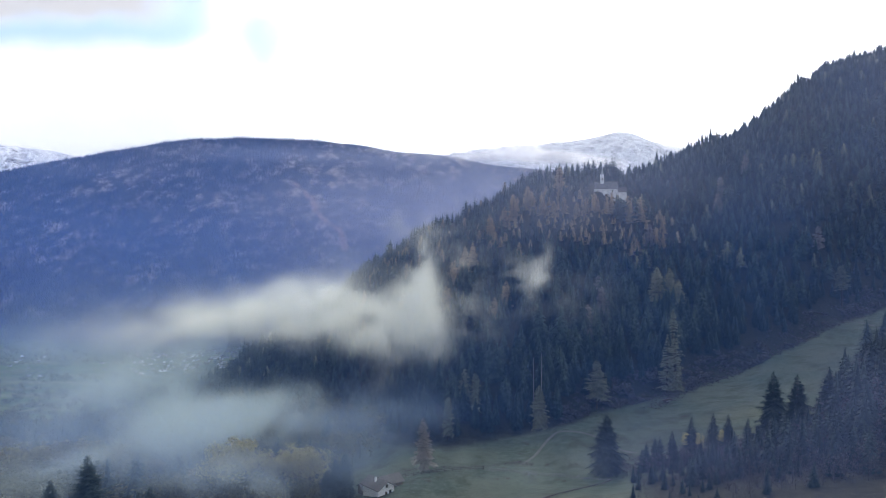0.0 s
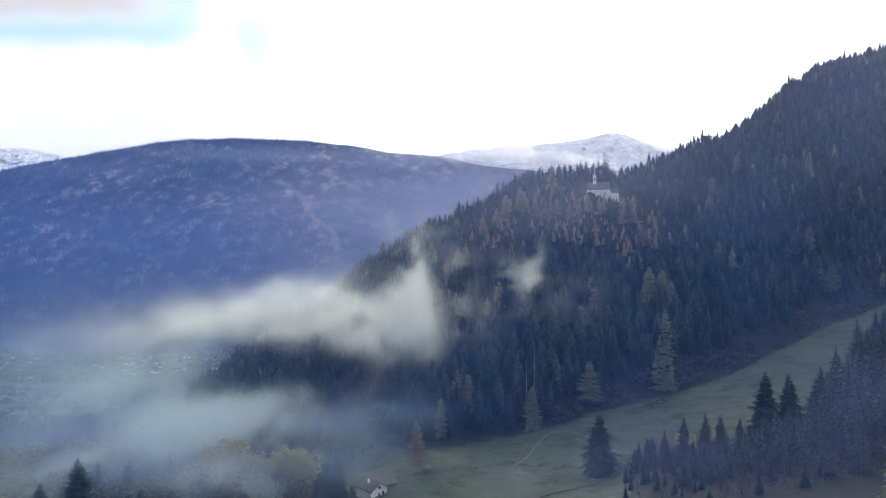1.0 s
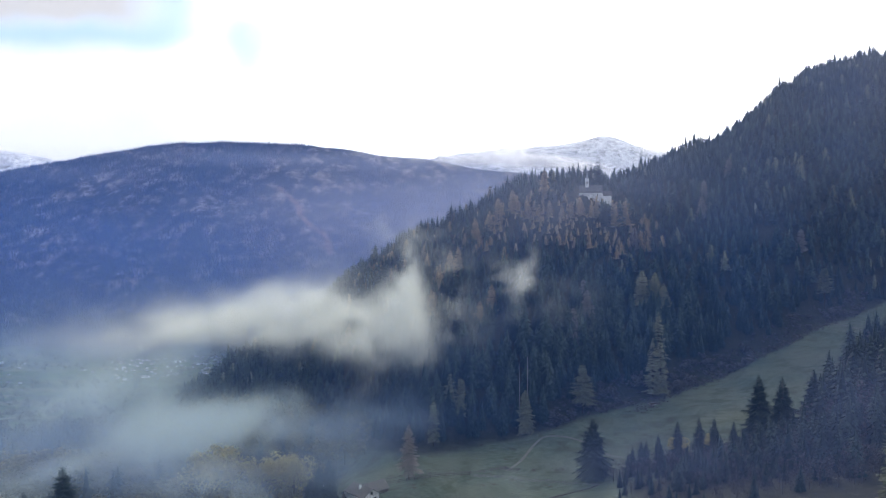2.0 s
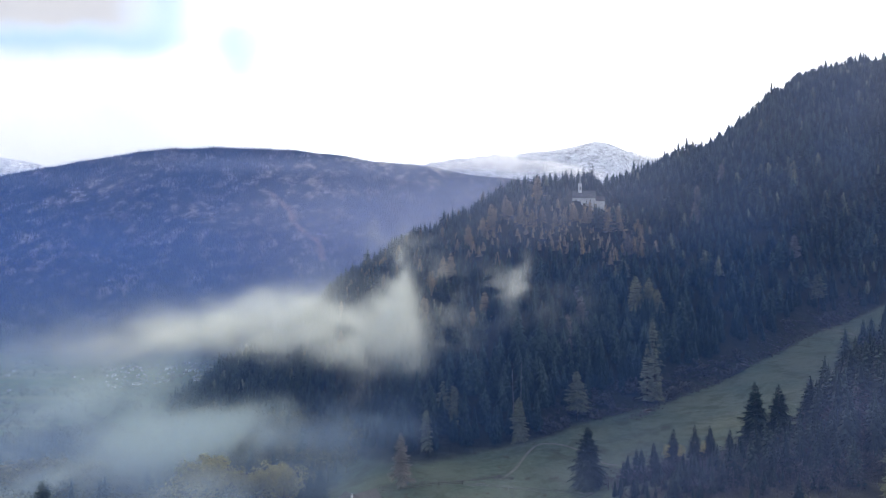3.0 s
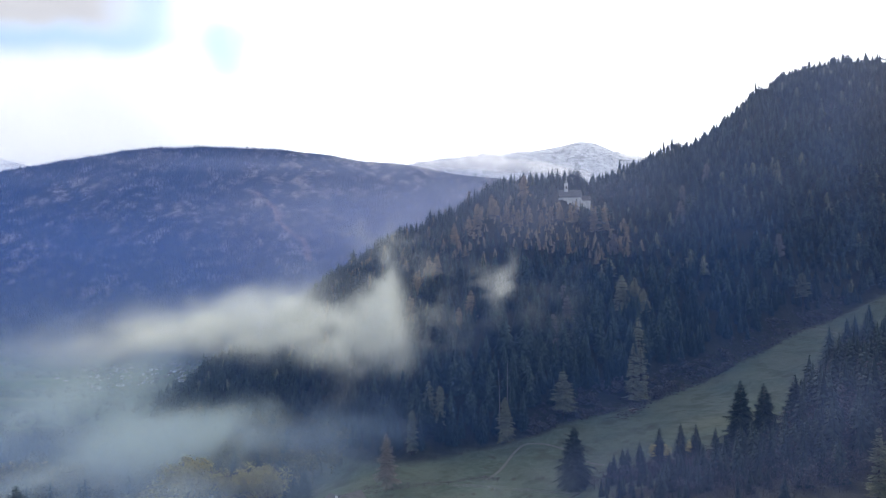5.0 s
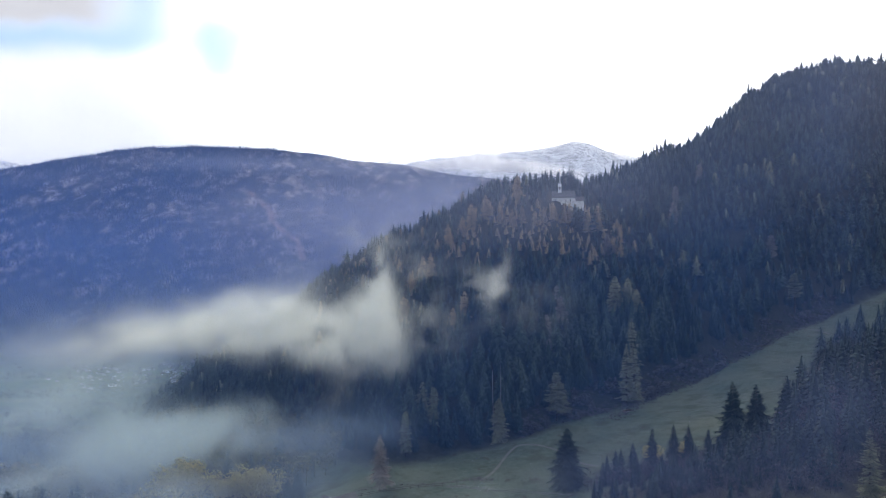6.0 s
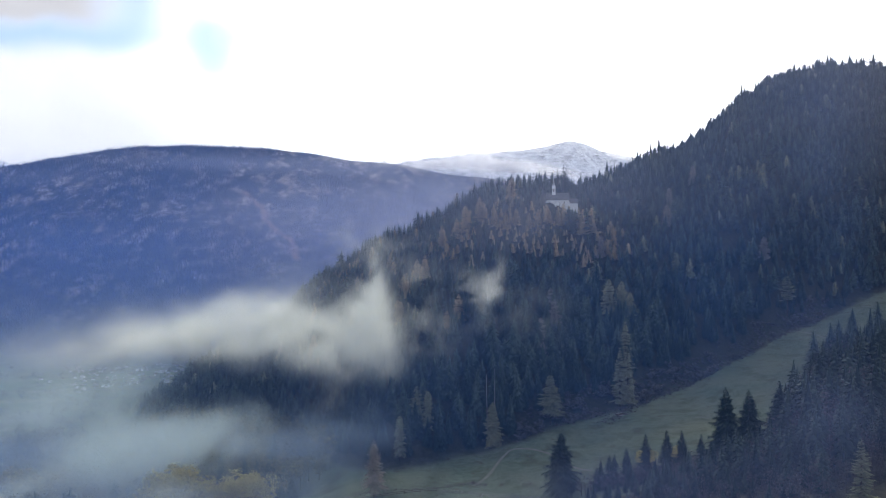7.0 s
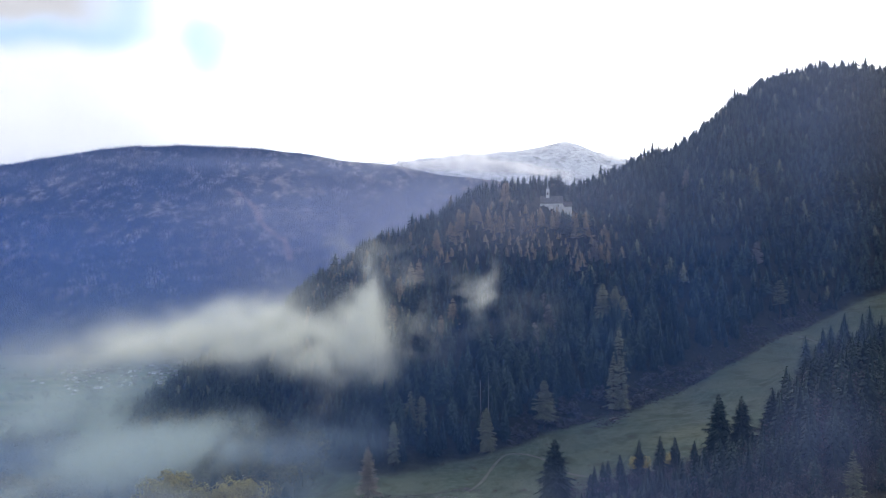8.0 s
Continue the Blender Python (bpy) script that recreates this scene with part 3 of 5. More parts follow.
def far_woods():
    x, y = jitter_grid(NPR, -2500, 800, 2350, 3520, 10.0)
    b = bearing_of(x, y)
    hd = guide(FAR, b)[0]
    ok = (b > -36) & (b < 12) & (y < hd + 60) & (y > 2420)
    clear = fbm(x * 0.6, y * 1.2, 210, 4, 21)
    ok &= NPR.random(len(x)) < np.clip(np.where(y > hd - 70, 1.0, 0.97 - 2.8 * np.clip(clear - 0.10, 0, 1)), 0.05, 1)
    ok &= (landslip(x, y) > 15) & ((b < -9) | (y < hd - 140 - 25 * fbm(x, y, 90, 3, 23)) | (NPR.random(len(x)) < 0.05))
    x, y = x[ok], y[ok]
    z = land(x, y) - 1
    h = (11 + 8 * NPR.random(len(x))) * np.where(y > guide(FAR, bearing_of(x, y))[0] - 45, 0.95, 1)
    tint = np.clip(0.28 + 0.7 * fbm(x, y, 150, 4, 22) + 0.35 * (NPR.random(len(x)) - 0.5) + 0.55 * (NPR.random(len(x)) < 0.07), 0, 1)
    scatter("far_wood", "distant mountainside wood of spruce and brown larch", LOW, x, y, z, h, NPR.random(len(x)) * 6.28, tint, FARWOOD, 1.1 + 0.5 * NPR.random(len(x)))


def leaf_clump(rng, leaves=110, size=1.0, low=0.45):
    """A broadleaf tree of height 1: leaf sprays on lobes of a crown."""
    lobes = [(rng.gauss(0, 0.17), rng.gauss(0, 0.17), low + (0.85 - low) * rng.random(), 0.14 + 0.10 * rng.random()) for _ in range(9)]
    vs, fs = [], []
    for _ in range(leaves):
        lx, ly, lz, r = rng.choice(lobes)
        n = Vector((rng.gauss(0, 1), rng.gauss(0, 1), rng.gauss(0, 1))).normalized()
        p = Vector((lx, ly, lz)) + n * r * (0.6 + 0.5 * rng.random())
        u = n.orthogonal().normalized()
        w = n.cross(u)
        a = rng.random() * 6.28
        u, w = u * math.cos(a) + w * math.sin(a), w * math.cos(a) - u * math.sin(a)
        s, o = size * (0.035 + 0.035 * rng.random()) * (110 / leaves) ** 0.3, len(vs)
        vs += [tuple(p + q) for q in (u * s, w * s * 0.6 + n * 0.01, -u * s, -w * s * 0.6)]
        fs += [(o, o + 1, o + 2), (o, o + 2, o + 3)]
    for k in range(4):
        a, o = k * 1.57, len(vs)
        c, n = math.cos(a) * 0.018, math.sin(a) * 0.018
        c2, n2 = math.cos(a + 1.57) * 0.018, math.sin(a + 1.57) * 0.018
        vs += [(c, n, 0), (c2, n2, 0), (c2 * 0.4, n2 * 0.4, 0.6), (c * 0.4, n * 0.4, 0.6)]
        fs += [(o, o + 1, o + 2), (o, o + 2, o + 3)]
    return np.array(vs), np.array(fs)


BROAD = [leaf_clump(RNG, 190, 0.9) for _ in range(6)]
SCRUB = [leaf_clump(RNG, 150, 0.6, 0.15) for _ in range(5)]
COPSE = [leaf_clump(RNG, 70, 1.6, 0.12) for _ in range(3)]


def valley_trees():
    """Mixed wood on the slope down to the valley, thinner further off."""
    x, y = jitter_grid(NPR, -620, 0, 270, 1000, 8.0)
    b = bearing_of(x, y)
    fd = guide(FOOT, b)[0]
    ok = (b > -36) & (b < -5.0) & (y < np.where(b > -18, fd - 4, 860 + 260 * fbm(x, y, 200, 3, 35))) & (NPR.random(len(x)) < 0.72 + 0.6 * fbm(x, y, 90, 3, 31))
    ok &= ~((x > -62) & (x < 0) & (y < 322))
    x, y = x[ok], y[ok]
    z = land(x, y) - 0.4
    fir = NPR.random(len(x)) < np.where(y > 480, 0.05, 0.16 + 0.4 * fbm(x, y, 120, 2, 32))
    h = np.where(fir, 16 + 9 * NPR.random(len(x)), 10 + 7 * NPR.random(len(x)))
    h = h * (1 + 0.55 * fbm(x, y, 45, 3, 36))
    tint = np.clip(0.14 + 0.5 * fbm(x, y, 60, 2, 33) + 0.35 * (NPR.random(len(x)) - 0.5), 0, np.where(y > 480, 0.18, 0.42))
    turn = NPR.random(len(x)) * 6.28
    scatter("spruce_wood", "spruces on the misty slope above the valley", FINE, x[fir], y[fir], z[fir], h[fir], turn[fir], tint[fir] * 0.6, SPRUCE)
    f = ~fir & (y < 520)
    scatter("broadleaf_wood", "yellowing broadleaf trees half hidden in mist", BROAD, x[f], y[f], z[f], h[f], turn[f], tint[f], LEAF, 1 + 0.3 * NPR.random(f.sum()))
    f = ~fir & (y >= 520)
    scatter("broadleaf_wood", "dull broadleaf wood further down the slope", COPSE, x[f], y[f], z[f], h[f], turn[f], tint[f], LEAF, 1.1 + 0.3 * NPR.random(f.sum()))
    wx, wy = jitter_grid(NPR, -400, -300, 560, 650, 9.0)
    n = len(wx)
    scatter("spruce_wood", "dark wood on the edge of the misty valley", FINE, wx, wy, land(wx, wy) - 0.5, 20 + 9 * NPR.random(n), 6.28 * NPR.random(n), 0.1 + 0.3 * NPR.random(n), SPRUCE, 1.1 + 0.3 * NPR.random(n))
    x, y = jitter_grid(NPR, -1500, -250, 700, 2450, 27.0)
    b = bearing_of(x, y)
    ok = (b > -36) & (b < -15) & (fbm(x, y, 160, 3, 34) > 0.02) & (NPR.random(len(x)) < 0.8)
    x, y = x[ok], y[ok]
    scatter("hedgerow", "dark hedges and copses between valley fields", COPSE, x, y, land(x, y) - 0.6, 6 + 7 * NPR.random(len(x)), x, 0.3 * NPR.random(len(x)), LEAF, 1.3 + 0 * x)


def slope_wood():
    """The wooded bank in front of the meadow."""
    x, y = jitter_grid(NPR, 20, 360, 110, 360, 4.6)
    b = bearing_of(x, y)
    inner = 256 + 8 * fbm(x, y, 30, 2, 41) + np.clip(b - 27.6, 0, 4.5) * 24
    ok = (b > 14.5) & (b < 50) & (y < inner) & (y > 182)
    ok &= (b > 25) | (NPR.random(len(x)) < 0.45 + 0.05 * (b - 14))
    x, y = x[ok], y[ok]
    b = bearing_of(x, y)
    z = land(x, y) - 0.4
    h = (7 + 6 * NPR.random(len(x))) * np.clip(0.55 + (b - 16) / 12, 0.6, 1.8)
    fir = NPR.random(len(x)) < np.where(y < 213, 0.25, 0.72)
    h *= np.where(y < 213, 0.6, 1)
    tint = np.clip(0.1 + 0.4 * (NPR.random(len(x)) - 0.3), 0, 1)
    turn = NPR.random(len(x)) * 6.28
    h = np.where((b > 28.2) & (y > 245), h * 1.15 + 5, h)
    lone = fir & (y > 213)
    lone &= np.cumsum(lone[::-1])[::-1] <= 280
    rest = fir & ~lone
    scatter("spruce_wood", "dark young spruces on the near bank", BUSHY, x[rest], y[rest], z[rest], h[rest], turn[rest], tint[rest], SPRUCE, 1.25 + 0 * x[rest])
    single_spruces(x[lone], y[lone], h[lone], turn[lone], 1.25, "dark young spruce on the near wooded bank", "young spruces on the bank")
    bx, by = NPR.uniform(70, 118, 190), NPR.uniform(244, 276, 190)
    ok = (by > 296 - 0.33 * bx - 8 * NPR.random(190)) & (by < 278 - 0.12 * np.clip(bx - 85, 0, 99))
    bx, by = bx[ok], by[ok]
    scatter("scrub_wood", "dark leafless bushes below the meadow", SCRUB, bx, by, land(bx, by) - 0.3, 3.5 + 5.5 * NPR.random(len(bx)), 6.28 * NPR.random(len(bx)), 0.25 * NPR.random(len(bx)), TWIG, 1.2 + 0.4 * NPR.random(len(bx)))
    f = ~fir
    scatter("scrub_wood", "bare grey-brown scrub between the spruces", SCRUB, x[f], y[f], z[f], 0.75 * h[f], turn[f], tint[f], TWIG)


def brush():
    """Low brush and brash along the top of the meadow."""
    b = NPR.uniform(9.5, 31.5, 760)
    y = guide(FOOT, b)[0] + NPR.uniform(-8, 15, len(b))
    x = y * np.tan(np.radians(b))
    low = np.where(fbm(x, y, 14, 2, 44) > -0.1, 1.0, 0.45)
    scatter("brush", "low grey-brown brush along the top of the meadow", COPSE, x, y, land(x, y) - 0.3, (1.4 + 3.4 * NPR.random(len(b)) ** 2) * low, 6.28 * NPR.random(len(b)), 0.6 * NPR.random(len(b)), TWIG, 1.3 + 0.6 * NPR.random(len(b)))


spur_forest()
far_woods()
brush()
valley_trees()
slope_wood()


# ---- single trees ----


def frond_crown(rng, whorls, width, droop, sparse=0.0, base=0.08, spire=0.9, fan=0.44):
    """A conifer's crown of height 1: drooping branches of twig fans, as vertices and triangles with a tint each."""
    vs, fs, tint = [], [], []
    for k in range(whorls):
        t = 1 - (1 - k / whorls) ** 1.25
        z = base + (1 - base) * t + 0.012 * rng.random()
        reach = width * (1 - t) ** spire * (0.8 + 0.35 * rng.random()) + 0.004 + 0.03 * min(1, 4 * (1 - t)) * (1 - t) ** 0.5
        for i in range(9):
            if rng.random() < sparse:
                continue
            a = 6.283 * (i + rng.random() * 0.8) / 9 + k
            L = reach * (0.5 + 0.75 * rng.random())
            ca, sa = math.cos(a), math.sin(a)
            tone = rng.random()
            bend = droop * (1.0 - 1.5 * t)
            lift = 0.07 * (rng.random() - 0.5) * (1 - t)
            n = 7
            spine = [(0.008 + L * q, z + lift - bend * L * q ** 1.3 + 0.12 * L * max(0.0, q - 0.65)) for q in (j / n for j in range(n + 1))]

            def put(r, side, h, q):
                vs.append((r * ca - side * sa, r * sa + side * ca, min(0.998, h)))
                # Tint rises along the branch: sky-lit tips and inner shade put into colour.
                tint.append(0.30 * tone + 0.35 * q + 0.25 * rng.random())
            for j in range(n):
                o, q = len(vs), j / n
                w = 0.04 * L * (1.1 - q)
                put(spine[j][0], -w, spine[j][1], q), put(spine[j][0], w, spine[j][1], q), put(spine[j + 1][0], 0, spine[j + 1][1], q + 0.1)
                fs.append((o, o + 1, o + 2))
                for side in (-1, 1):
                    l = fan * L * (1.15 - 0.75 * q) * (0.6 + 0.7 * rng.random())
                    r, h = spine[j][0] + 0.08 * L, (spine[j][1] + spine[j + 1][1]) / 2
                    hang = l * (0.2 + 0.6 * droop + 0.4 * rng.random())
                    o = len(vs)
                    put(r - 0.02 * L, 0, h, q), put(r + 0.42 * l, side * 0.50 * l, h - 0.35 * hang, q + 0.2)
                    put(r + 0.75 * l, side * l, h - hang, q + 0.35), put(r + 0.40 * l, side * 0.36 * l, h - 0.62 * hang, q + 0.1)
                    fs += [(o, o + 1, o + 2), (o, o + 2, o + 3)]
    o = len(vs)
    vs += [(0.008, 0, 0.96), (-0.004, 0.007, 0.96), (-0.004, -0.007, 0.96), (0, 0, 1.0)]
    tint += [0.5] * 4
    fs += [(o, o + 1, o + 3), (o + 1, o + 2, o + 3), (o + 2, o, o + 3)]
    return np.array(vs), np.array(fs), np.array(tint)


def tree_thing(name, label, height, mat, seed, whorls=24, width=0.17, droop=0.45, sparse=0.1, base=0.08, spire=0.9, shade=0.0, fan=0.44):
    """A conifer with a tapered trunk, a few bare limbs and a crown."""
    rng = random.Random(seed)
    root = new(name)
    vs, fs, tint = frond_crown(rng, whorls, width, droop, sparse, base, spire, fan)
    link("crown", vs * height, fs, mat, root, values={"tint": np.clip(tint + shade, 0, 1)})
    bm = bmesh.new()
    top = Vector((0, 0, 0.97 * height))
    tube(bm, (0, 0, -0.6), (0.004 * height, 0, 0.45 * height), 0.016 * height, 0.010 * height)
    tube(bm, (0.004 * height, 0, 0.45 * height), top, 0.010 * height, 0.001 * height)
    for _ in range(10):
        z, a = (0.03 + base * 1.4 * rng.random()) * height, 6.28 * rng.random()
        r = (0.03 + 0.05 * rng.random()) * height
        tube(bm, (0, 0, z), (r * math.cos(a), r * math.sin(a), z - 0.2 * r), 0.003 * height, 0.001 * height, 5)
    part("trunk", bm, BARK, root)
    return tagged(root, label, "tree")


def stand(ob, x, y, turn=0.0, sink=0.2):
    ob.matrix_basis = pose(x, y, float(land(x, y)) - sink, 0, 0, turn)
    return ob


def plant(model, places, group):
    """Stands the model on its first place and copies on the rest: x, y, height in parts of the model's, turn."""
    for i, (x, y, s, turn) in enumerate(places):
        m = pose(x, y, float(land(x, y)) - 0.2, 0, 0, turn) @ Matrix.Diagonal((s, s, s, 1))
        ob = model if i == 0 else copy_thing(model, pose(0, 0, 0))
        ob.matrix_basis = m
        tagged(ob, group=group if len(places) > 1 else "")


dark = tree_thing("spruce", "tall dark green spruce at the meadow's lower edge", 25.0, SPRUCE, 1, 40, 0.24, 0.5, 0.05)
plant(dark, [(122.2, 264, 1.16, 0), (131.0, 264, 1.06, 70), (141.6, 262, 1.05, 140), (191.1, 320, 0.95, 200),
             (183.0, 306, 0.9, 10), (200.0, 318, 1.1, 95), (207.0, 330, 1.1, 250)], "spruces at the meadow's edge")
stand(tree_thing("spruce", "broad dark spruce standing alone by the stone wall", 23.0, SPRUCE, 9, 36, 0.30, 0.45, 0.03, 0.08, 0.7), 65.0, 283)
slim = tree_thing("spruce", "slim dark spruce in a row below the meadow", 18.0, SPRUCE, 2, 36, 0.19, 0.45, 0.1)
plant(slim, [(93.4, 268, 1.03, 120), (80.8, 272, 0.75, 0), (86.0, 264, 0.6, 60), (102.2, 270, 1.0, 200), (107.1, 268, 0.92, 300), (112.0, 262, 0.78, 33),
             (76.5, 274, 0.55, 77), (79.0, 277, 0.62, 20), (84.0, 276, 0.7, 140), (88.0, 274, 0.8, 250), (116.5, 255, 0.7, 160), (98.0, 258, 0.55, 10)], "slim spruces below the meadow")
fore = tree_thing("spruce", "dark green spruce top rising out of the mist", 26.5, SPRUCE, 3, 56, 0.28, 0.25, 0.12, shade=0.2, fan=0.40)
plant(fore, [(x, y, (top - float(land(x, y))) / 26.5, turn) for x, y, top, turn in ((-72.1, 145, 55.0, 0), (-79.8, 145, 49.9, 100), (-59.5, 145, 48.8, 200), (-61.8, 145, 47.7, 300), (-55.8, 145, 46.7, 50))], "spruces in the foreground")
green = tree_thing("pine", "pale green conifer with open boughs at the forest foot", 25.0, PALE_LARCH, 4, 26, 0.21, 0.25, 0.2, 0.30, 0.55)
stand(green, 77.6, 360)
for k, (x, y, h, sp, lab) in enumerate((
        (-8.0, 297, 22.9, 0.12, "lone pale brown larch on the meadow"), (120.8, 372, 30.5, 0.15, "very tall yellowish larch at the forest edge"),
        (116.5, 371, 30.0, 0.2, "tall yellowish larch beside a taller one"), (127.5, 396, 27.0, 0.2, "larch top above the forest edge"),
        (97.3, 150, 20.0, 0.2, "pale grey larch on the near bank"))):
    stand(tree_thing("larch", lab, h, PALE_LARCH if k else PINK_LARCH, 20 + k, 34, 0.125 if k else 0.17, 0.35, sp + 0.12, 0.1 if k else 0.20, 0.7, shade=(0.02, 0.24, 0.24, 0.24, -0.02)[k]), x, y, 40 * k)
for k, (x, y, h, lab) in enumerate((
        (131.0, 438, 23.0, "pale larch among dark spruces on the slope"), (139.5, 440, 21.0, "pale larch in a loose group on the slope"), (143.0, 434, 18.5, "low rounded larch in a loose group"),
        (97.6, 600, 22.5, "slender rust-coloured larch below the church"))):
    stand(tree_thing("larch", lab, h, LARCH if k == 3 else PALE_LARCH, 40 + k, 28, 0.22, 0.3, 0.15, 0.12, 0.6, shade=0.32), x, y, 70 * k)
gold = tree_thing("larch", "golden larch glowing out of the dark forest", 19.0, LARCH, 50, 28, 0.22, 0.3, 0.15, 0.1, 0.65, shade=0.35)
plant(gold, [(38.7, 438, 1.0, 0), (30.9, 428, 0.85, 50), (37.2, 566, 1.1, 100), (49.0, 572, 0.9, 20), (56.6, 575, 1.15, 150), (68.3, 580, 1.1, 200), (16.0, 520, 1.05, 250), (22.0, 526, 0.95, 70),
             (78.0, 560, 0.8, 15), (86.0, 556, 0.75, 115), (95.0, 562, 0.75, 215), (104.0, 556, 0.7, 300), (112.0, 560, 0.7, 330), (121.0, 562, 0.65, 45), (2.0, 470, 0.9, 30), (-62.0, 560, 0.9, 80), (-100.0, 640, 0.9, 10)],
      "golden larches on the spur")


def broadleaf(label, height, seed, tint, mat=LEAF):
    """A round-crowned tree of height 1 scaled up: forked trunk and a crown of leaf sprays."""
    rng = random.Random(seed)
    root = new("broadleaf_tree")
    vs, fs = leaf_clump(rng, 1500, 0.9, 0.42)
    vs, fs = vs[:-16], fs[:-8]
    # Leaf tint grows paler upwards, top light put into the crown's colour.
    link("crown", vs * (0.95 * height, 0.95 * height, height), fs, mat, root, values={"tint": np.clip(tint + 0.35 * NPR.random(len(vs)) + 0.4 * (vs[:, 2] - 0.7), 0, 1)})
    bm = bmesh.new()
    tube(bm, (0, 0, -0.6), (0, 0, 0.45 * height), 0.022 * height, 0.014 * height)
    for k in range(4):
        a = 1.57 * k + rng.random()
        tube(bm, (0, 0, (0.32 + 0.03 * k) * height), (0.16 * height * math.cos(a), 0.16 * height * math.sin(a), 0.7 * height), 0.010 * height, 0.003 * height, 6)
    part("trunk", bm, BARK, root)
    return tagged(root, label, "tree")


yard = tree_thing("spruce", "dark bushy spruce beside the farmhouse", 18.0, SPRUCE, 81, 36, 0.24, 0.45, 0.1, 0.04, 0.6)
plant(yard, [(x, y, (top - float(land(x, y))) / 18.0, turn) for x, y, top, turn in ((-40.2, 268, 16.9, 0), (-38.2, 278, 16.1, 80), (-35.5, 268, 12.7, 160), (-42.6, 262, 14.6, 220))], "spruces beside the farmhouse")
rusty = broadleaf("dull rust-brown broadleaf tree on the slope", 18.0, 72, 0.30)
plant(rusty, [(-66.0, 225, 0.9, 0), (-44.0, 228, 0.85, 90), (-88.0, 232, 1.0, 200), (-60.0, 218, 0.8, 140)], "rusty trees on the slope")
thin = tree_thing("larch", "thin half-bare larch before the dark forest", 20.3, PALE_LARCH, 60, 34, 0.10, 0.6, 0.2, 0.18, 0.2, shade=0.1)
plant(thin, [(2.4, 335, 1.0, 0), (16.0, 352, 1.0, 90)], "thin larches at the forest foot")
bare = tree_thing("larch", "grey half-bare larch with hanging boughs", 21.0, PALE_LARCH, 61, 34, 0.19, 0.7, 0.2, 0.06, 0.55, shade=0.1)
stand(bare, 47.0, 348)
pinkish = tree_thing("larch", "bare pinkish-grey larch among dark spruces", 17.0, PINK_LARCH, 63, 26, 0.22, 0.3, 0.15, 0.1, 0.5, shade=-0.1)
plant(pinkish, [(82.5, 407, 1.05, 0), (93.5, 422, 1.05, 60), (81.0, 394, 0.85, 120), (95.5, 440, 0.8, 30), (150.0, 520, 1.0, 20), (215.0, 560, 1.1, 80), (232.0, 600, 1.0, 140), (262.0, 500, 1.0, 10), (270.0, 640, 1.1, 50)], "bare larches on the spur")
behind = tree_thing("spruce", "dark spruce behind the church on the ridge", 24.0, SPRUCE, 62, 20, 0.15, 0.4, 0.1)
plant(behind, [(152.2, 645, 1.2, 0), (145.5, 640, 1.05, 90), (157.0, 655, 1.15, 200), (143.0, 622, 0.7, 10)], "spruces behind the church")


def dead_pole(height, lean, x, y):
    root = new("dead_tree")
    bm = bmesh.new()
    tube(bm, (0, 0, -0.5), (lean, 0, height), 0.22, 0.08, 7)
    part("trunk", bm, DEADWOOD, root)
    rng = random.Random(int(height * 10))
    for _ in range(7):
        bm = bmesh.new()
        z, a = height * (0.4 + 0.55 * rng.random()), 6.28 * rng.random()
        tube(bm, (lean * z / height, 0, z), (lean * z / height + 0.9 * math.cos(a), 0.9 * math.sin(a), z - 0.1), 0.05, 0.02, 5)
        part("branch", bm, DEADWOOD, root)
    tagged(root, "bare grey dead trunk standing before the forest", "tree", "dead trunks")
    stand(root, x, y)


dead_pole(36.5, 0.3, 48.0, 349)
dead_pole(33.0, -0.4, 44.6, 349)
stand(tree_thing("pine", "tall thin pine with a long bare trunk", 27.0, PALE_LARCH, 80, 22, 0.15, 0.2, 0.4, 0.45, 0.4, shade=-0.1), 262.0, 470)


def yellow_tree(x, y, h, seed, shade):
    """A broadleaf: trunk, limbs and a loose crown of leaf sprays."""
    rng = random.Random(seed)
    root = new("broadleaf_tree")
    vs, fs = leaf_clump(rng, 1700, 0.95)
    vs, fs = vs[:-16], fs[:-8]
    vs = np.asarray(vs) * (h * 0.95, h * 0.95, h)
    link("crown", vs, fs, YELLOW, root, values={"tint": np.clip(shade + 0.3 * np.repeat(np.random.default_rng(seed).random(len(vs) // 4), 4), 0, 1)})
    bm = bmesh.new()
    tube(bm, (0, 0, -0.4), (0.2, 0, 0.45 * h), 0.03 * h, 0.018 * h)
    for k in range(6):
        a = k * 1.05
        tube(bm, (0.1, 0, (0.28 + 0.03 * k) * h), (0.22 * h * math.cos(a), 0.22 * h * math.sin(a), 0.7 * h), 0.012 * h, 0.003 * h, 6)
    part("trunk", bm, BARK, root)
    stand(tagged(root, "yellow autumn broadleaf tree half veiled by mist", "tree", "yellow broadleaf trees"), x, y, 30 * seed)


for k, (x, y, top) in enumerate(((-85.5, 296, 16.6), (-80.0, 296, 15.2), (-91.1, 296, 14.4), (-60.0, 296, 13.9), (-54.8, 296, 12.5), (-65.6, 296, 11.8))):
    yellow_tree(x, y, top - float(land(x, y)), k + 1, 0.55 - 0.08 * (k % 3))
for k, (x, y, h, shade) in enumerate(((-104.0, 350, 13.0, 0.4), (-80.0, 275, 10.0, 0.35), (150.5, 272, 12.0, 0.5), (98.0, 276, 11.0, 0.4), (107.5, 273, 10.0, 0.45), (236.6, 340, 9.0, 0.7))):
    yellow_tree(x, y, h, k + 21, shade)

# ---- church ----


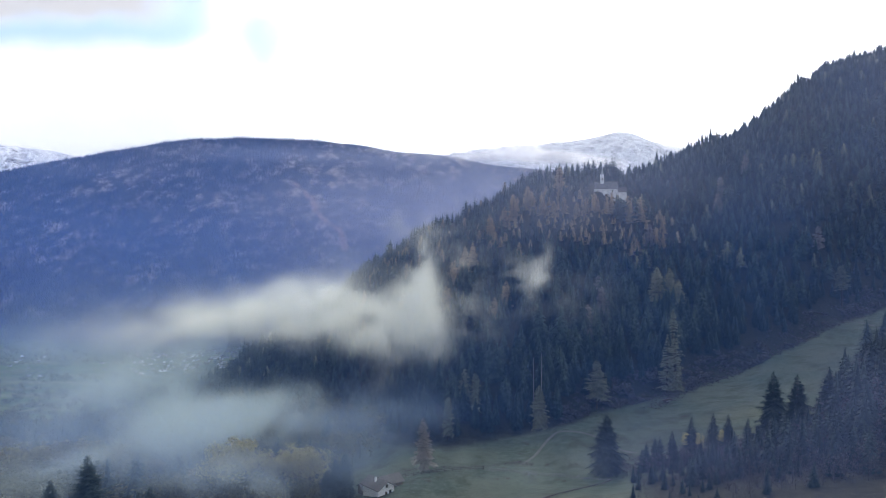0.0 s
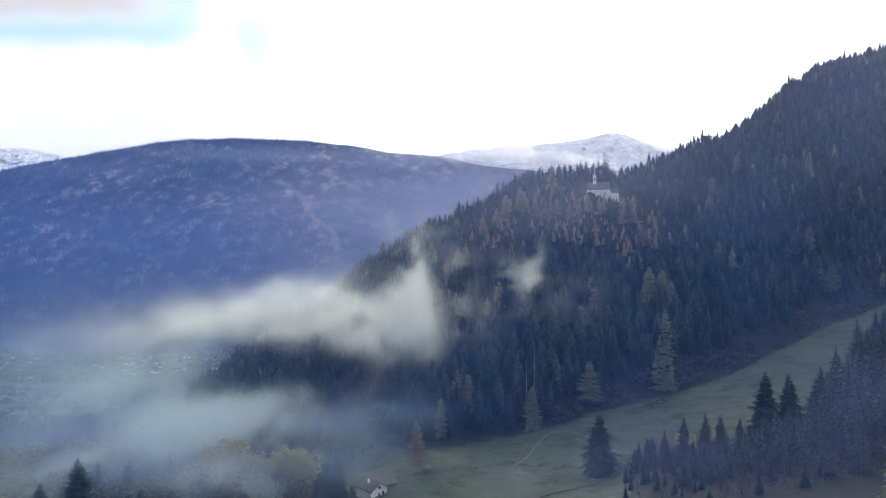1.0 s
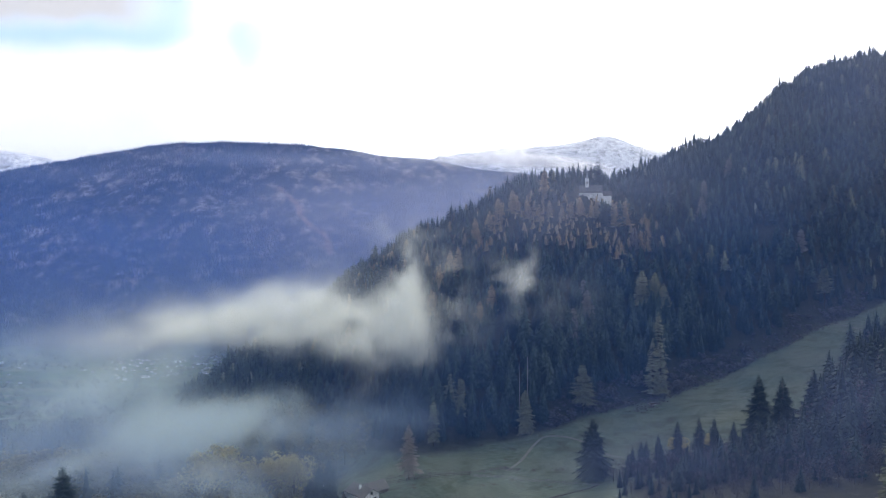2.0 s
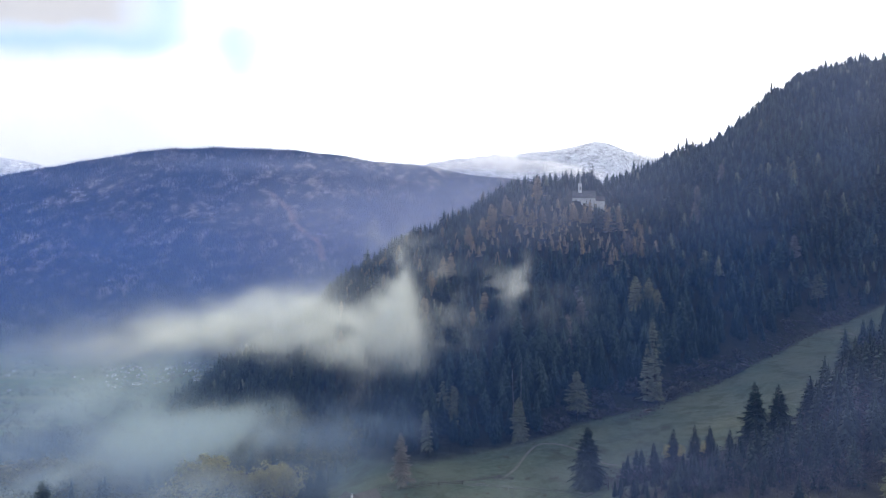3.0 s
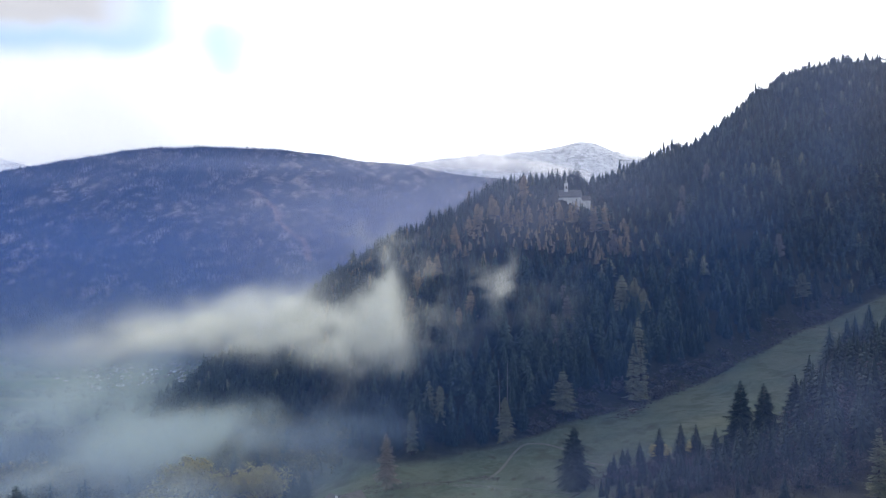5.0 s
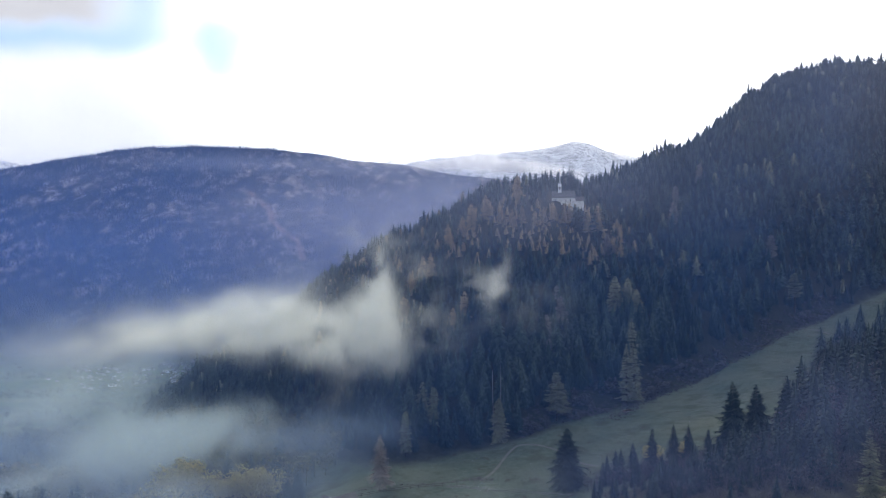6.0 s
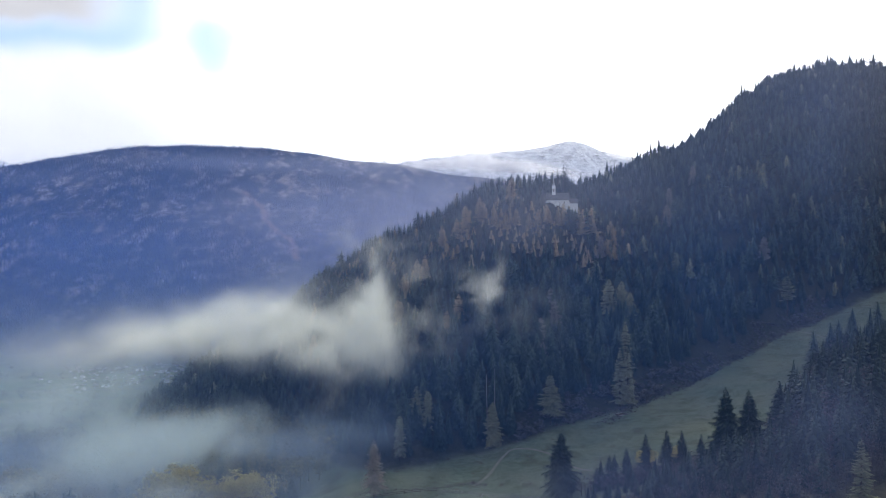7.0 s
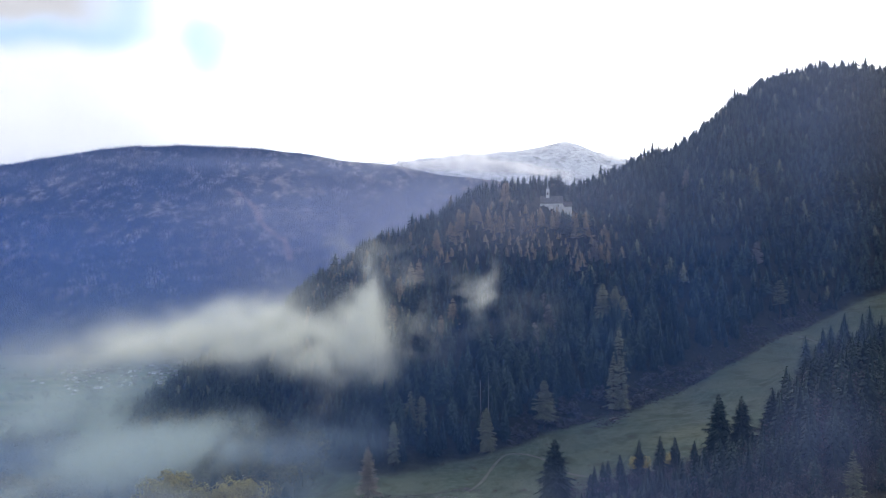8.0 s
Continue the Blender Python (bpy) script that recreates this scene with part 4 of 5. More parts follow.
def gable_roof(bm, x0, x1, y0, y1, z0, z1, over=0.4, thick=0.25):
    """A pitched roof with its ridge along x."""
    ym = (y0 + y1) / 2
    k = (z1 - z0) / (ym - y0)
    a = [(y0 - over, z0 - over * k), (ym, z1), (y1 + over, z0 - over * k)]
    rows = []
    for x in (x0 - over, x1 + over):
        rows.append([bm.verts.new((x, y, z)) for y, z in a] + [bm.verts.new((x, y, z - thick)) for y, z in reversed(a)])
    n = len(rows[0])
    for i in range(n):
        bm.faces.new((rows[0][i], rows[0][(i + 1) % n], rows[1][(i + 1) % n], rows[1][i]))
    for r in rows:
        bm.faces.new((r[0], r[1], r[4], r[5]))
        bm.faces.new((r[1], r[2], r[3], r[4]))
    return bm


def gable_walls(bm, x0, x1, y0, y1, z0, eave, ridge):
    ym = (y0 + y1) / 2
    ring = [(y0, z0), (y1, z0), (y1, eave), (ym, ridge), (y0, eave)]
    a, b = ([bm.verts.new((x, y, z)) for y, z in ring] for x in (x0, x1))
    bm.faces.new(a), bm.faces.new(b)
    for i in range(5):
        bm.faces.new((a[i], a[(i + 1) % 5], b[(i + 1) % 5], b[i]))
    return bm


def arched_window(parent, x, y, z, w, h):
    """A round-headed window in a wall that faces -y: stone frame and dark pane."""
    def shape(bm, grow, y0, y1):
        pts = [(-w / 2 - grow, -grow), (w / 2 + grow, -grow)] + [((w / 2 + grow) * math.cos(a), h - w / 2 + (w / 2 + grow) * math.sin(a)) for a in np.linspace(0, math.pi, 9)]
        f = bm.faces.new([bm.verts.new((x + p, y0, z + q)) for p, q in pts])
        ext = bmesh.ops.extrude_face_region(bm, geom=[f])
        bmesh.ops.translate(bm, verts=[v for v in ext["geom"] if isinstance(v, bmesh.types.BMVert)], vec=(0, y1 - y0, 0))
        return bm
    win = part("window", shape(bmesh.new(), 0.14, y - 0.05, y + 0.1), STONE, parent)
    part("pane", shape(bmesh.new(), 0.0, y - 0.07, y - 0.02), GLASS, win)


def build_church():
    root = new("church")
    part("nave_wall", gable_walls(bmesh.new(), -10, 8.5, -4.6, 4.6, -4, 7.0, 12.6), PLASTER, root, "white plastered nave wall")
    part("nave_roof", gable_roof(bmesh.new(), -10, 8.5, -4.6, 4.6, 7.0, 12.8), SLATE, root, "steep grey shingle roof")
    part("choir_wall", gable_walls(bmesh.new(), 8.5, 16.0, -3.9, 3.4, -5, 4.2, 7.5), PLASTER, root)
    part("choir_roof", gable_roof(bmesh.new(), 8.7, 16.0, -3.9, 3.4, 4.2, 7.7, 0.35), ROOFBROWN, root, "low brown roof of the annexe")
    bm = gable_walls(bmesh.new(), -1.6, 1.6, -2.1, 2.1, -4, 3.6, 6.2)
    bmesh.ops.rotate(bm, verts=bm.verts, matrix=Matrix.Rotation(radians(90), 3, "Z"))
    bmesh.ops.translate(bm, verts=bm.verts, vec=(-1.2, -6.2, 0))
    part("porch_wall", bm, PLASTER, root)
    bm = gable_roof(bmesh.new(), -1.7, 1.6, -2.1, 2.1, 3.6, 6.3, 0.35)
    bmesh.ops.rotate(bm, verts=bm.verts, matrix=Matrix.Rotation(radians(90), 3, "Z"))
    bmesh.ops.translate(bm, verts=bm.verts, vec=(-1.2, -6.2, 0))
    part("porch_roof", bm, SLATE, root, "small grey porch roof")
    tower = part("bell_turret", box(bmesh.new(), -5.2, -1.4, 9.0, -2.4, 1.4, 16.6, 0.05), PLASTER, root, "white bell turret on the ridge")
    for sx, sy in ((-3.8, -1.45), (-3.8, 1.45)):
        part("sound_hole", box(bmesh.new(), sx - 0.45, sy - 0.08, 13.6, sx + 0.45, sy + 0.08, 16.0, 0.05), GLASS, tower)
    for sx in (-5.25, -2.35):
        part("sound_hole", box(bmesh.new(), sx - 0.08, -0.45, 13.6, sx + 0.08, 0.45, 16.0, 0.05), GLASS, tower)
    for turn in range(2):
        bm = gable_walls(bmesh.new(), -1.45, 1.45, -1.45, 1.45, 16.4, 16.6, 19.0)
        bmesh.ops.rotate(bm, verts=bm.verts, matrix=Matrix.Rotation(radians(90 * turn), 3, "Z"))
        bmesh.ops.translate(bm, verts=bm.verts, vec=(-3.8, 0, 0))
        part("turret_gable", bm, PLASTER, tower)
    bm = bmesh.new()
    tube(bm, (-3.8, 0, 17.0), (-3.8, 0, 22.0), 1.25, 0.45, 8)
    tube(bm, (-3.8, 0, 22.0), (-3.8, 0, 29.5), 0.45, 0.08, 8)
    part("spire", bm, COPPER, root, "slender dark pointed spire")
    bm = bmesh.new()
    tube(bm, (-3.8, 0, 29.3), (-3.8, 0, 31.4), 0.07, 0.05, 6)
    box(bm, -4.3, -0.05, 30.5, -3.3, 0.05, 30.62)
    bmesh.ops.create_icosphere(bm, subdivisions=2, radius=0.25, matrix=Matrix.Translation((-3.8, 0, 29.7)))
    part("cross", bm, GOLD, root)
    for x in (-7.4, 4.6):
        arched_window(root, x, -4.6, 3.6, 0.5, 1.5)
    part("porch_door", box(bmesh.new(), -2.1, -8.42, -1.0, -0.3, -8.25, 1.6, 0.03), WOOD, root)
    for x in (-10.2, 8.6):
        part("buttress", box(bmesh.new(), x - 0.5, -5.5, -4, x + 0.5, -4.4, 4.8, 0.08), PLASTER, root)
    root.matrix_basis = pose(137.5, 602, 136.8, 0, 0, -9)
    tagged(root, "small white hilltop church with grey roof and pointed spire", "church")


build_church()

# ---- farmhouse, fence, tracks and walls ----


def small_window(parent, x, y, z, w=0.9, h=1.1):
    f = part("window", box(bmesh.new(), x - w / 2 - 0.08, y - 0.06, z - 0.08, x + w / 2 + 0.08, y + 0.05, z + h + 0.08), WOOD, parent)
    part("pane", box(bmesh.new(), x - w / 2, y - 0.075, z, x + w / 2, y - 0.03, z + h), GLASS, f)


def build_house():
    root = new("farmhouse")

    def swung(bm):
        bmesh.ops.rotate(bm, verts=bm.verts, matrix=Matrix.Rotation(radians(90), 3, "Z"))
        return bm
    # the ridge runs along y: the gable looks down the slope
    part("wall", swung(gable_walls(bmesh.new(), 0, 10.5, -3.8, 3.8, -2.5, 3.0, 5.2)), PLASTER, root, "white rendered wall")
    part("roof", swung(gable_roof(bmesh.new(), -0.3, 10.8, -3.8, 3.8, 3.05, 5.35, 0.8, 0.22)), ROOFBROWN, root, "brown tiled roof with pale verge boards")
    for s in (-1, 1):
        bm = bmesh.new()
        a, b = Vector((0, -1.2, 5.4)), Vector((s * 4.65, -1.2, 2.55))
        tube(bm, a, b, 0.16, 0.16, 4)
        part("verge_board", bm, STONE, root)
    part("wing_wall", gable_walls(bmesh.new(), 3.8, 11.0, 4.0, 10.4, -2.5, 2.6, 4.8), WOOD, root, "dark boarded wing")
    part("wing_roof", gable_roof(bmesh.new(), 2.0, 11.0, 4.0, 10.4, 2.65, 4.95, 0.6, 0.22), ROOFBROWN, root)
    ch = part("chimney", box(bmesh.new(), -1.9, 4.6, 3.8, -1.2, 5.3, 6.2, 0.04), PLASTER, root)
    part("cap", box(bmesh.new(), -2.05, 4.45, 6.1, -1.05, 5.45, 6.25, 0.02), STONE, ch)
    for x, z in ((1.9, 0.5), (0.2, 2.9)):
        small_window(root, x, 0.0, z)
    part("door", box(bmesh.new(), -0.5, -0.08, -0.9, 0.45, 0.04, 1.2, 0.02), WOOD, root)
    root.matrix_basis = pose(-21.8, 276, float(land(-21.8, 279)) - 0.1, 0, 0, 40)
    tagged(root, "white farmhouse with brown tiled roof and boarded wing", "house")


build_house()


def shed(x, y, w, d, h, turn, label):
    root = new("shed")
    part("wall", gable_walls(bmesh.new(), -w / 2, w / 2, -d / 2, d / 2, -1.5, h, h + 0.28 * d), WOOD, root)
    part("roof", gable_roof(bmesh.new(), -w / 2, w / 2, -d / 2, d / 2, h + 0.05, h + 0.28 * d + 0.1, 0.5, 0.18), SLATE, root)
    root.matrix_basis = pose(x, y, float(land(x, y)), 0, 0, turn)
    tagged(root, label, "shed")


shed(-31.0, 285, 4.0, 6.0, 2.3, 25, "grey-roofed wooden shed beside the farmhouse")


def build_fence():
    root = new("fence")
    xs = np.linspace(-18.5, 17.0, 12)
    ys = 296 + 1.3 * np.sin(xs * 0.13)
    zs = land(xs, ys)
    for i, (x, y, z) in enumerate(zip(xs, ys, zs)):
        part("post", box(bmesh.new(), x - 0.15, y - 0.15, z - 0.4, x + 0.15, y + 0.15, z + 1.55 + 0.1 * math.sin(i * 3.1), 0.02), FENCEWOOD, root)
    for i in range(11):
        for up in (0.6, 1.25):
            part("rail", tube(bmesh.new(), (xs[i], ys[i] - 0.14, zs[i] + up), (xs[i + 1], ys[i + 1] - 0.14, zs[i + 1] + up), 0.10, 0.09, 6), FENCEWOOD, root)
    tagged(root, "grey weathered post and rail fence along the meadow", "fence")


build_fence()


def ribbon(name, label, line, width, mat, lift=0.12):
    """A track laid on the ground along a smoothed line."""
    p = np.array(line, dtype=float)
    t = np.linspace(0, len(p) - 1, 90)
    k = np.exp(-0.5 * ((t[:, None] - np.arange(len(p))[None]) / 0.55) ** 2)
    k /= k.sum(1, keepdims=True)
    c = k @ p
    n = np.gradient(c, axis=0)
    n = np.stack([-n[:, 1], n[:, 0]], 1) / np.linalg.norm(n, axis=1)[:, None]
    V = []
    for s in np.linspace(-0.5, 0.5, 7):
        w = width * (1 + 0.25 * fbm(c[:, 0], c[:, 1], 6, 3, 50 + int(s > 0)))
        q = c + n * (s * w)[:, None]
        V.append(np.column_stack([q, land(q[:, 0], q[:, 1]) + lift * (1 - 1.6 * abs(s)) + 0.03]))
    V = np.stack(V, 1)
    k = np.arange(89)[:, None] * 7 + np.arange(6)[None]
    faces = np.stack([k, k + 1, k + 8, k + 7], -1).reshape(-1, 4)
    return tagged(link(name, V.reshape(-1, 3), faces, mat, smooth=True), label, "track", kind="structure")


ribbon("track", "pale gravel track winding over the meadow", [(82, 296), (75, 303), (72, 319), (66.5, 329), (60, 335), (54, 338), (47.7, 328), (39, 306), (31, 297)], 1.4, GRAVEL, 0.06)
ribbon("track", "faint gravel track across the upper meadow", [(253, 460), (257, 457), (260, 450), (261, 438), (260, 424)], 1.5, GRAVEL, 0.05)


def rubble(name, label, line, count, size, mat, rise=0.7, spread=0.8, seed=1, kind="stuff"):
    """A low bank of loose stones along a line, in one mesh."""
    rng = np.random.default_rng(seed)
    bm = bmesh.new()
    bmesh.ops.create_icosphere(bm, subdivisions=1, radius=1)
    base = np.array([v.co[:] for v in bm.verts])
    tri = np.array([[v.index for v in f.verts] for f in bm.faces])
    bm.free()
    p = np.array(line, dtype=float)
    V, F = [], []
    for i in range(count):
        t = rng.random() * (len(p) - 1)
        a, f = int(t), t - int(t)
        c = p[a] * (1 - f) + p[a + 1] * f + rng.normal(0, spread * 0.5, 2)
        s = size * (0.5 + rng.random()) * np.array([1.2, 1.0, 0.7]) * (0.8 + 0.4 * rng.random(3))
        z = float(land(c[0], c[1])) + rise * rng.random()
        V.append(base * (1 + 0.25 * (rng.random((len(base), 1)) - 0.5)) * s + (c[0], c[1], z))
        F.append(tri + i * len(base))
    V = np.concatenate(V)
    return tagged(link(name, V, np.concatenate(F), mat, values={"tint": rng.random(len(V))}), label, "wall", kind=kind)


rubble("dry_stone_wall", "low tumbled dry stone wall along the meadow", [(19, 296), (33, 290), (48, 283), (65, 274)], 420, 0.15, STONE, 0.3, 2.0, 2)
rubble("dry_stone_wall", "dark low stone wall running down the meadow", [(65, 272), (51, 257), (37, 243), (30, 235)], 420, 0.17, TWIG, 0.35, 0.6, 3)
rubble("brushwood", "dark brushwood and clearance stones below the forest", [(102, 349), (126, 371), (158, 391), (179, 404), (207, 422), (245, 449), (275, 466)], 1300, 0.30, TWIG, 0.8, 5.0, 4)
rubble("brushwood", "dark shrubs along the fence and track", [(-18, 303), (0, 302), (20, 300), (30, 302), (38, 298)], 320, 0.20, TWIG, 0.45, 2.4, 5)


def log_pile(x, y, turn, n):
    root = new("log_pile")
    rng = random.Random(n)
    for i in range(n):
        row, col = divmod(i, 5)
        bm = tube(bmesh.new(), (-2.6 + 0.4 * rng.random(), col * 0.5 + 0.25 * (row % 2), 0.24 + 0.42 * row), (2.6 + 0.4 * rng.random(), col * 0.5 + 0.25 * (row % 2), 0.24 + 0.42 * row), 0.25, 0.20, 9)
        part("log", bm, DEADWOOD if i % 3 == 0 else BARK, root)
    root.matrix_basis = pose(x, y, float(land(x, y)) - 0.05, 0, 0, turn)
    tagged(root, "pile of felled logs at the meadow's upper edge", "logs", "log piles")


for x, y, turn, n in ((113, 357, 40, 11), (131, 373, 35, 9), (172, 398, 40, 10), (186, 409, 30, 8)):
    log_pile(x, y, turn, n)

# ---- village ----


def village_house(w, d, h, wall, roof, label):
    root = new("village_house")
    part("wall", gable_walls(bmesh.new(), -w / 2, w / 2, -d / 2, d / 2, -3, h, h + 0.3 * d), wall, root)
    part("roof", gable_roof(bmesh.new(), -w / 2, w / 2, -d / 2, d / 2, h + 0.1, h + 0.3 * d + 0.15, 0.9, 0.3), roof, root)
    for i in range(3):
        small_window(root, -w / 3 + i * w / 3, -d / 2, h * 0.55, 1.2, 1.4)
    return tagged(root, label, "house", "houses of the village")


PALEROOF = plain("pale metal roof", (0.26, 0.265, 0.27), (0.42, 0.42, 0.42), 2.0, 0.5, 0.4)
VILLAGEWALL = plain("weathered house render", (0.42, 0.41, 0.39), (0.58, 0.57, 0.55), 1.0, 0.9, 0.2)
MODELS = [village_house(15, 11, 6.5, VILLAGEWALL, PALEROOF, "white village house with a pale grey roof"),
          village_house(13, 10, 6.0, VILLAGEWALL, SLATE, "white village house with a dark grey roof"),
          village_house(20, 12, 6.0, WOOD, ROOFBROWN, "brown wooden barn with a brown roof"),
          village_house(32, 15, 7.0, PLASTER, PALEROOF, "long white hall with a pale flat-pitched roof")]


def village():
    rng = random.Random(77)
    used, n = [False] * 4, 0
    while n < 150:
        if n < 128:
            y = rng.uniform(1780, 2130)
            x = y * rng.uniform(-0.435, -0.285)
        else:
            y = rng.uniform(1700, 2250)
            x = y * rng.uniform(-0.61, -0.42)
        k = rng.choices(range(4), (5, 5, 3, 1))[0]
        ob = MODELS[k] if not used[k] else copy_thing(MODELS[k], pose(0, 0, 0))
        used[k] = True
        s = rng.uniform(0.4, 0.62)
        ob.matrix_basis = pose(x, y, float(land(x, y)), 0, 0, rng.choice((0, 15, 80, 100, -20)) + rng.uniform(-8, 8)) @ Matrix.Diagonal((s, s, s, 1))
        n += 1


village()
# ---- mist, with haze and sun glare as tinted sheets ----


def mist(name, label, mat, depths, xr, zr, blobs, grain=60.0, seed=1, step=(110, 64), contrast=1.3):
    """Mist and stand-in haze as thin slices through one density: each blob is a centre, three radii and its whole
    optical depth. depths: nearest, furthest, count.
    """
    nx, nz = step
    V, F, D = [], [], []
    for d in np.linspace(*depths):
        U, W = np.meshgrid(np.linspace(*xr, nx), np.linspace(*zr, nz))
        X = U * d
        Y = d + 0.012 * d * fbm(X, W, 120, 3, seed + 3)
        dens = np.zeros_like(X)
        for cx, cy, cz, rx, ry, rz, s in blobs:
            q = (((X - cx) / rx) ** 2 + ((Y - cy) / ry) ** 2 + ((W - cz) / rz) ** 2) ** 1.15
            dens = dens + s / depths[2] * np.exp(-q)
        bend = 0.5 * grain * fbm(X, W, grain * 1.5, 3, seed + 5)
        n = fbm(X * 0.8 + 0.5 * W + bend, W * 1.4 + Y * 0.7 - bend, grain, 5, seed)
        dens = dens * np.clip(1 + contrast * n, 0, 3)
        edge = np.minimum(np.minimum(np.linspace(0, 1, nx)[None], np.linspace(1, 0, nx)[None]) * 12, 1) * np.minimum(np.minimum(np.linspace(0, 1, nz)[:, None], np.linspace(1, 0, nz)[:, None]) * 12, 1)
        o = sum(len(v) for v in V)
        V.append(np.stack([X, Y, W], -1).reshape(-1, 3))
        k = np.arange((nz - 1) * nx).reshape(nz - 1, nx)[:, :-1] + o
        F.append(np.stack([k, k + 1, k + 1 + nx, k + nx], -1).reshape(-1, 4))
        # Opacity of mist and haze is painted per vertex on every slice.
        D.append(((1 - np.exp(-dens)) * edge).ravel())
    ob = link(name, np.concatenate(V), np.concatenate(F), mat, values={"sheet_alpha": np.concatenate(D)}, smooth=True)
    return tagged(ob, label, "mist", kind="stuff")


mist("mist_bank", "pale mist bank drifting along the wooded spur", MIST, (373, 429, 9), (-0.62, 0.16), (-20, 130),
     [(-77, 400, 50, 28, 55, 7.6, 0.5), (-45, 400, 49, 25, 55, 7.6, 0.45),
      (-13, 400, 55, 15, 55, 17.0, 1.15), (-28, 400, 57, 20, 55, 14.5, 1.1), (-53, 400, 61, 25, 55, 13.9, 1.2), (-77, 400, 61, 25, 55, 12.6, 1.2), (-101, 400, 56, 27, 55, 10.7, 1),
      (-129, 400, 54, 28, 55, 9.5, 0.85), (-157, 400, 52, 32, 55, 9.5, 0.65), (-188, 400, 45, 38, 55, 11.4, 0.36), (-13, 400, 73, 9, 55, 12.6, 1), (-10, 400, 89, 4, 55, 12.0, 0.7),
      (-24, 400, 39, 20, 55, 7.6, 0.6), (-3, 400, 41, 7, 55, 10.1, 0.6), (-40, 400, 43, 19, 55, 5.7, 0.2), (-76, 400, 72, 19, 55, 8.2, 0.7), (-1, 400, 15, 19, 55, 9.5, 0.28),
      (-24, 400, 23, 16, 55, 8.2, 0.3), (-56, 400, 85, 22, 55, 13.9, 0.12), (-123, 400, 64, 41, 55, 9.5, 0.3)],
     60, 3, contrast=0.4)
mist("mist_wisp", "small torn wisp of mist before the forest", WISP, (392, 408, 3), (-0.1, 0.26), (20, 130),
     [(54, 400, 82, 5, 40, 7.6, 0.4), (58, 400, 90, 3, 40, 6.9, 0.28), (48, 400, 78, 8, 40, 5.7, 0.3), (41, 400, 85, 8, 40, 11.4, 0.16), (12, 400, 89, 11, 40, 5.1, 0.22),
      (3, 400, 96, 16, 40, 8.2, 0.08), (49, 400, 66, 8, 40, 12.6, 0.1), (21, 400, 38, 17, 40, 20.5, 0.2), (18, 400, 63, 16, 40, 18.9, 0.09), (77, 400, 60, 25, 40, 22.1, 0.08),
      (-9, 400, 107, 16, 40, 9.5, 0.12), (-28, 400, 104, 13, 40, 9.5, 0.14)],
     14, 5, (160, 120), 0.4)
mist("valley_mist", "low mist filling the valley side", LOWMIST, (310, 362, 8), (-0.68, 0.1), (-40, 70),
     [(-123, 336, 11, 24, 60, 12.2, 1.1), (-138, 336, 3, 21, 60, 11.7, 0.75), (-101, 336, 17, 21, 60, 9.0, 1.05), (-78, 336, 20, 19, 60, 7.4, 0.85), (-59, 336, 22, 19, 60, 5.8, 0.52),
      (-40, 336, 15, 21, 60, 7.4, 0.28), (-75, 336, 10, 19, 60, 6.9, 0.4), (-54, 336, 2, 19, 60, 6.4, 0.22), (-155, 336, 23, 21, 60, 14.6, 0.5), (-182, 336, 16, 19, 60, 9.5, 0.25),
      (-179, 336, -6, 19, 60, 9.5, 0.65), (-140, 336, 34, 24, 60, 13.3, 0.55), (-131, 336, 48, 23, 60, 10.6, 0.4), (-170, 336, 35, 21, 60, 5.8, 0.15), (-24, 336, 7, 16, 60, 5.8, 0.14)],
     50, 7, contrast=0.4)
mist("valley_mist", "nearer shreds of mist over the treetops", LOWMIST, (230, 240, 2), (-0.68, 0.1), (-20, 60),
     [(-100, 235, 20, 50, 60, 14, 0.05), (-55, 235, 22, 30, 60, 10, 0.2), (-140, 235, 12, 20, 60, 10, 0.12)], 20, 8, contrast=1.9)
mist("valley_mist", "soft mist between the golden trees and the meadow", VEIL, (186, 199, 3), (-0.7, 0.05), (-10, 80),
     [(-90, 192, 41, 24, 60, 10.6, 0.4), (-67, 192, 38, 18, 60, 7.0, 0.24), (-40, 192, 37, 21, 60, 6.1, 0.18), (-23, 192, 41, 12, 60, 5.5, 0.2), (-99, 192, 54, 17, 60, 9.1, 0.22),
      (-69, 192, 51, 21, 60, 7.6, 0.14)], 40, 24, (100, 60), 0.4)
mist("valley_mist", "loose mist over the valley meadows", PALE, (760, 860, 3), (-0.75, -0.25), (-150, 120),
     [(-330, 800, -75, 90, 300, 30, 0.3), (-430, 800, -30, 80, 300, 60, 0.24), (-520, 800, -60, 80, 300, 25, 0.2)], 60, 18, (120, 70), 1.6)
mist("mist_veil", "thin blue mist at the foot of the spur", VEIL, (294, 306, 2), (-0.45, 0.15), (-20, 90),
     [(-36, 300, 22, 24, 60, 12, 0.24), (-62, 300, 28, 24, 60, 9, 0.15), (-8, 300, 30, 14, 60, 8, 0.12)], 20, 19, (120, 70), 1.7)
mist("mist_veil", "blue-grey mist on the lip of the valley slope", VEIL, (402, 423, 2), (-0.75, -0.2), (-70, 70),
     [(-235, 415, -8, 70, 90, 22, 0.24), (-170, 415, -4, 40, 90, 16, 0.14)], 40, 23, (120, 70), 1.0)
mist("mist_veil", "thin pale mist over the lower meadow", LOWMIST, (248, 258, 2), (-0.2, 0.35), (-10, 60),
     [(13, 253, 17, 24, 50, 6.8, 0.08), (39, 253, 18, 24, 50, 6.8, 0.08), (-6, 253, 18, 16, 50, 6.0, 0.05)], 22, 27, (80, 50), 0.4)
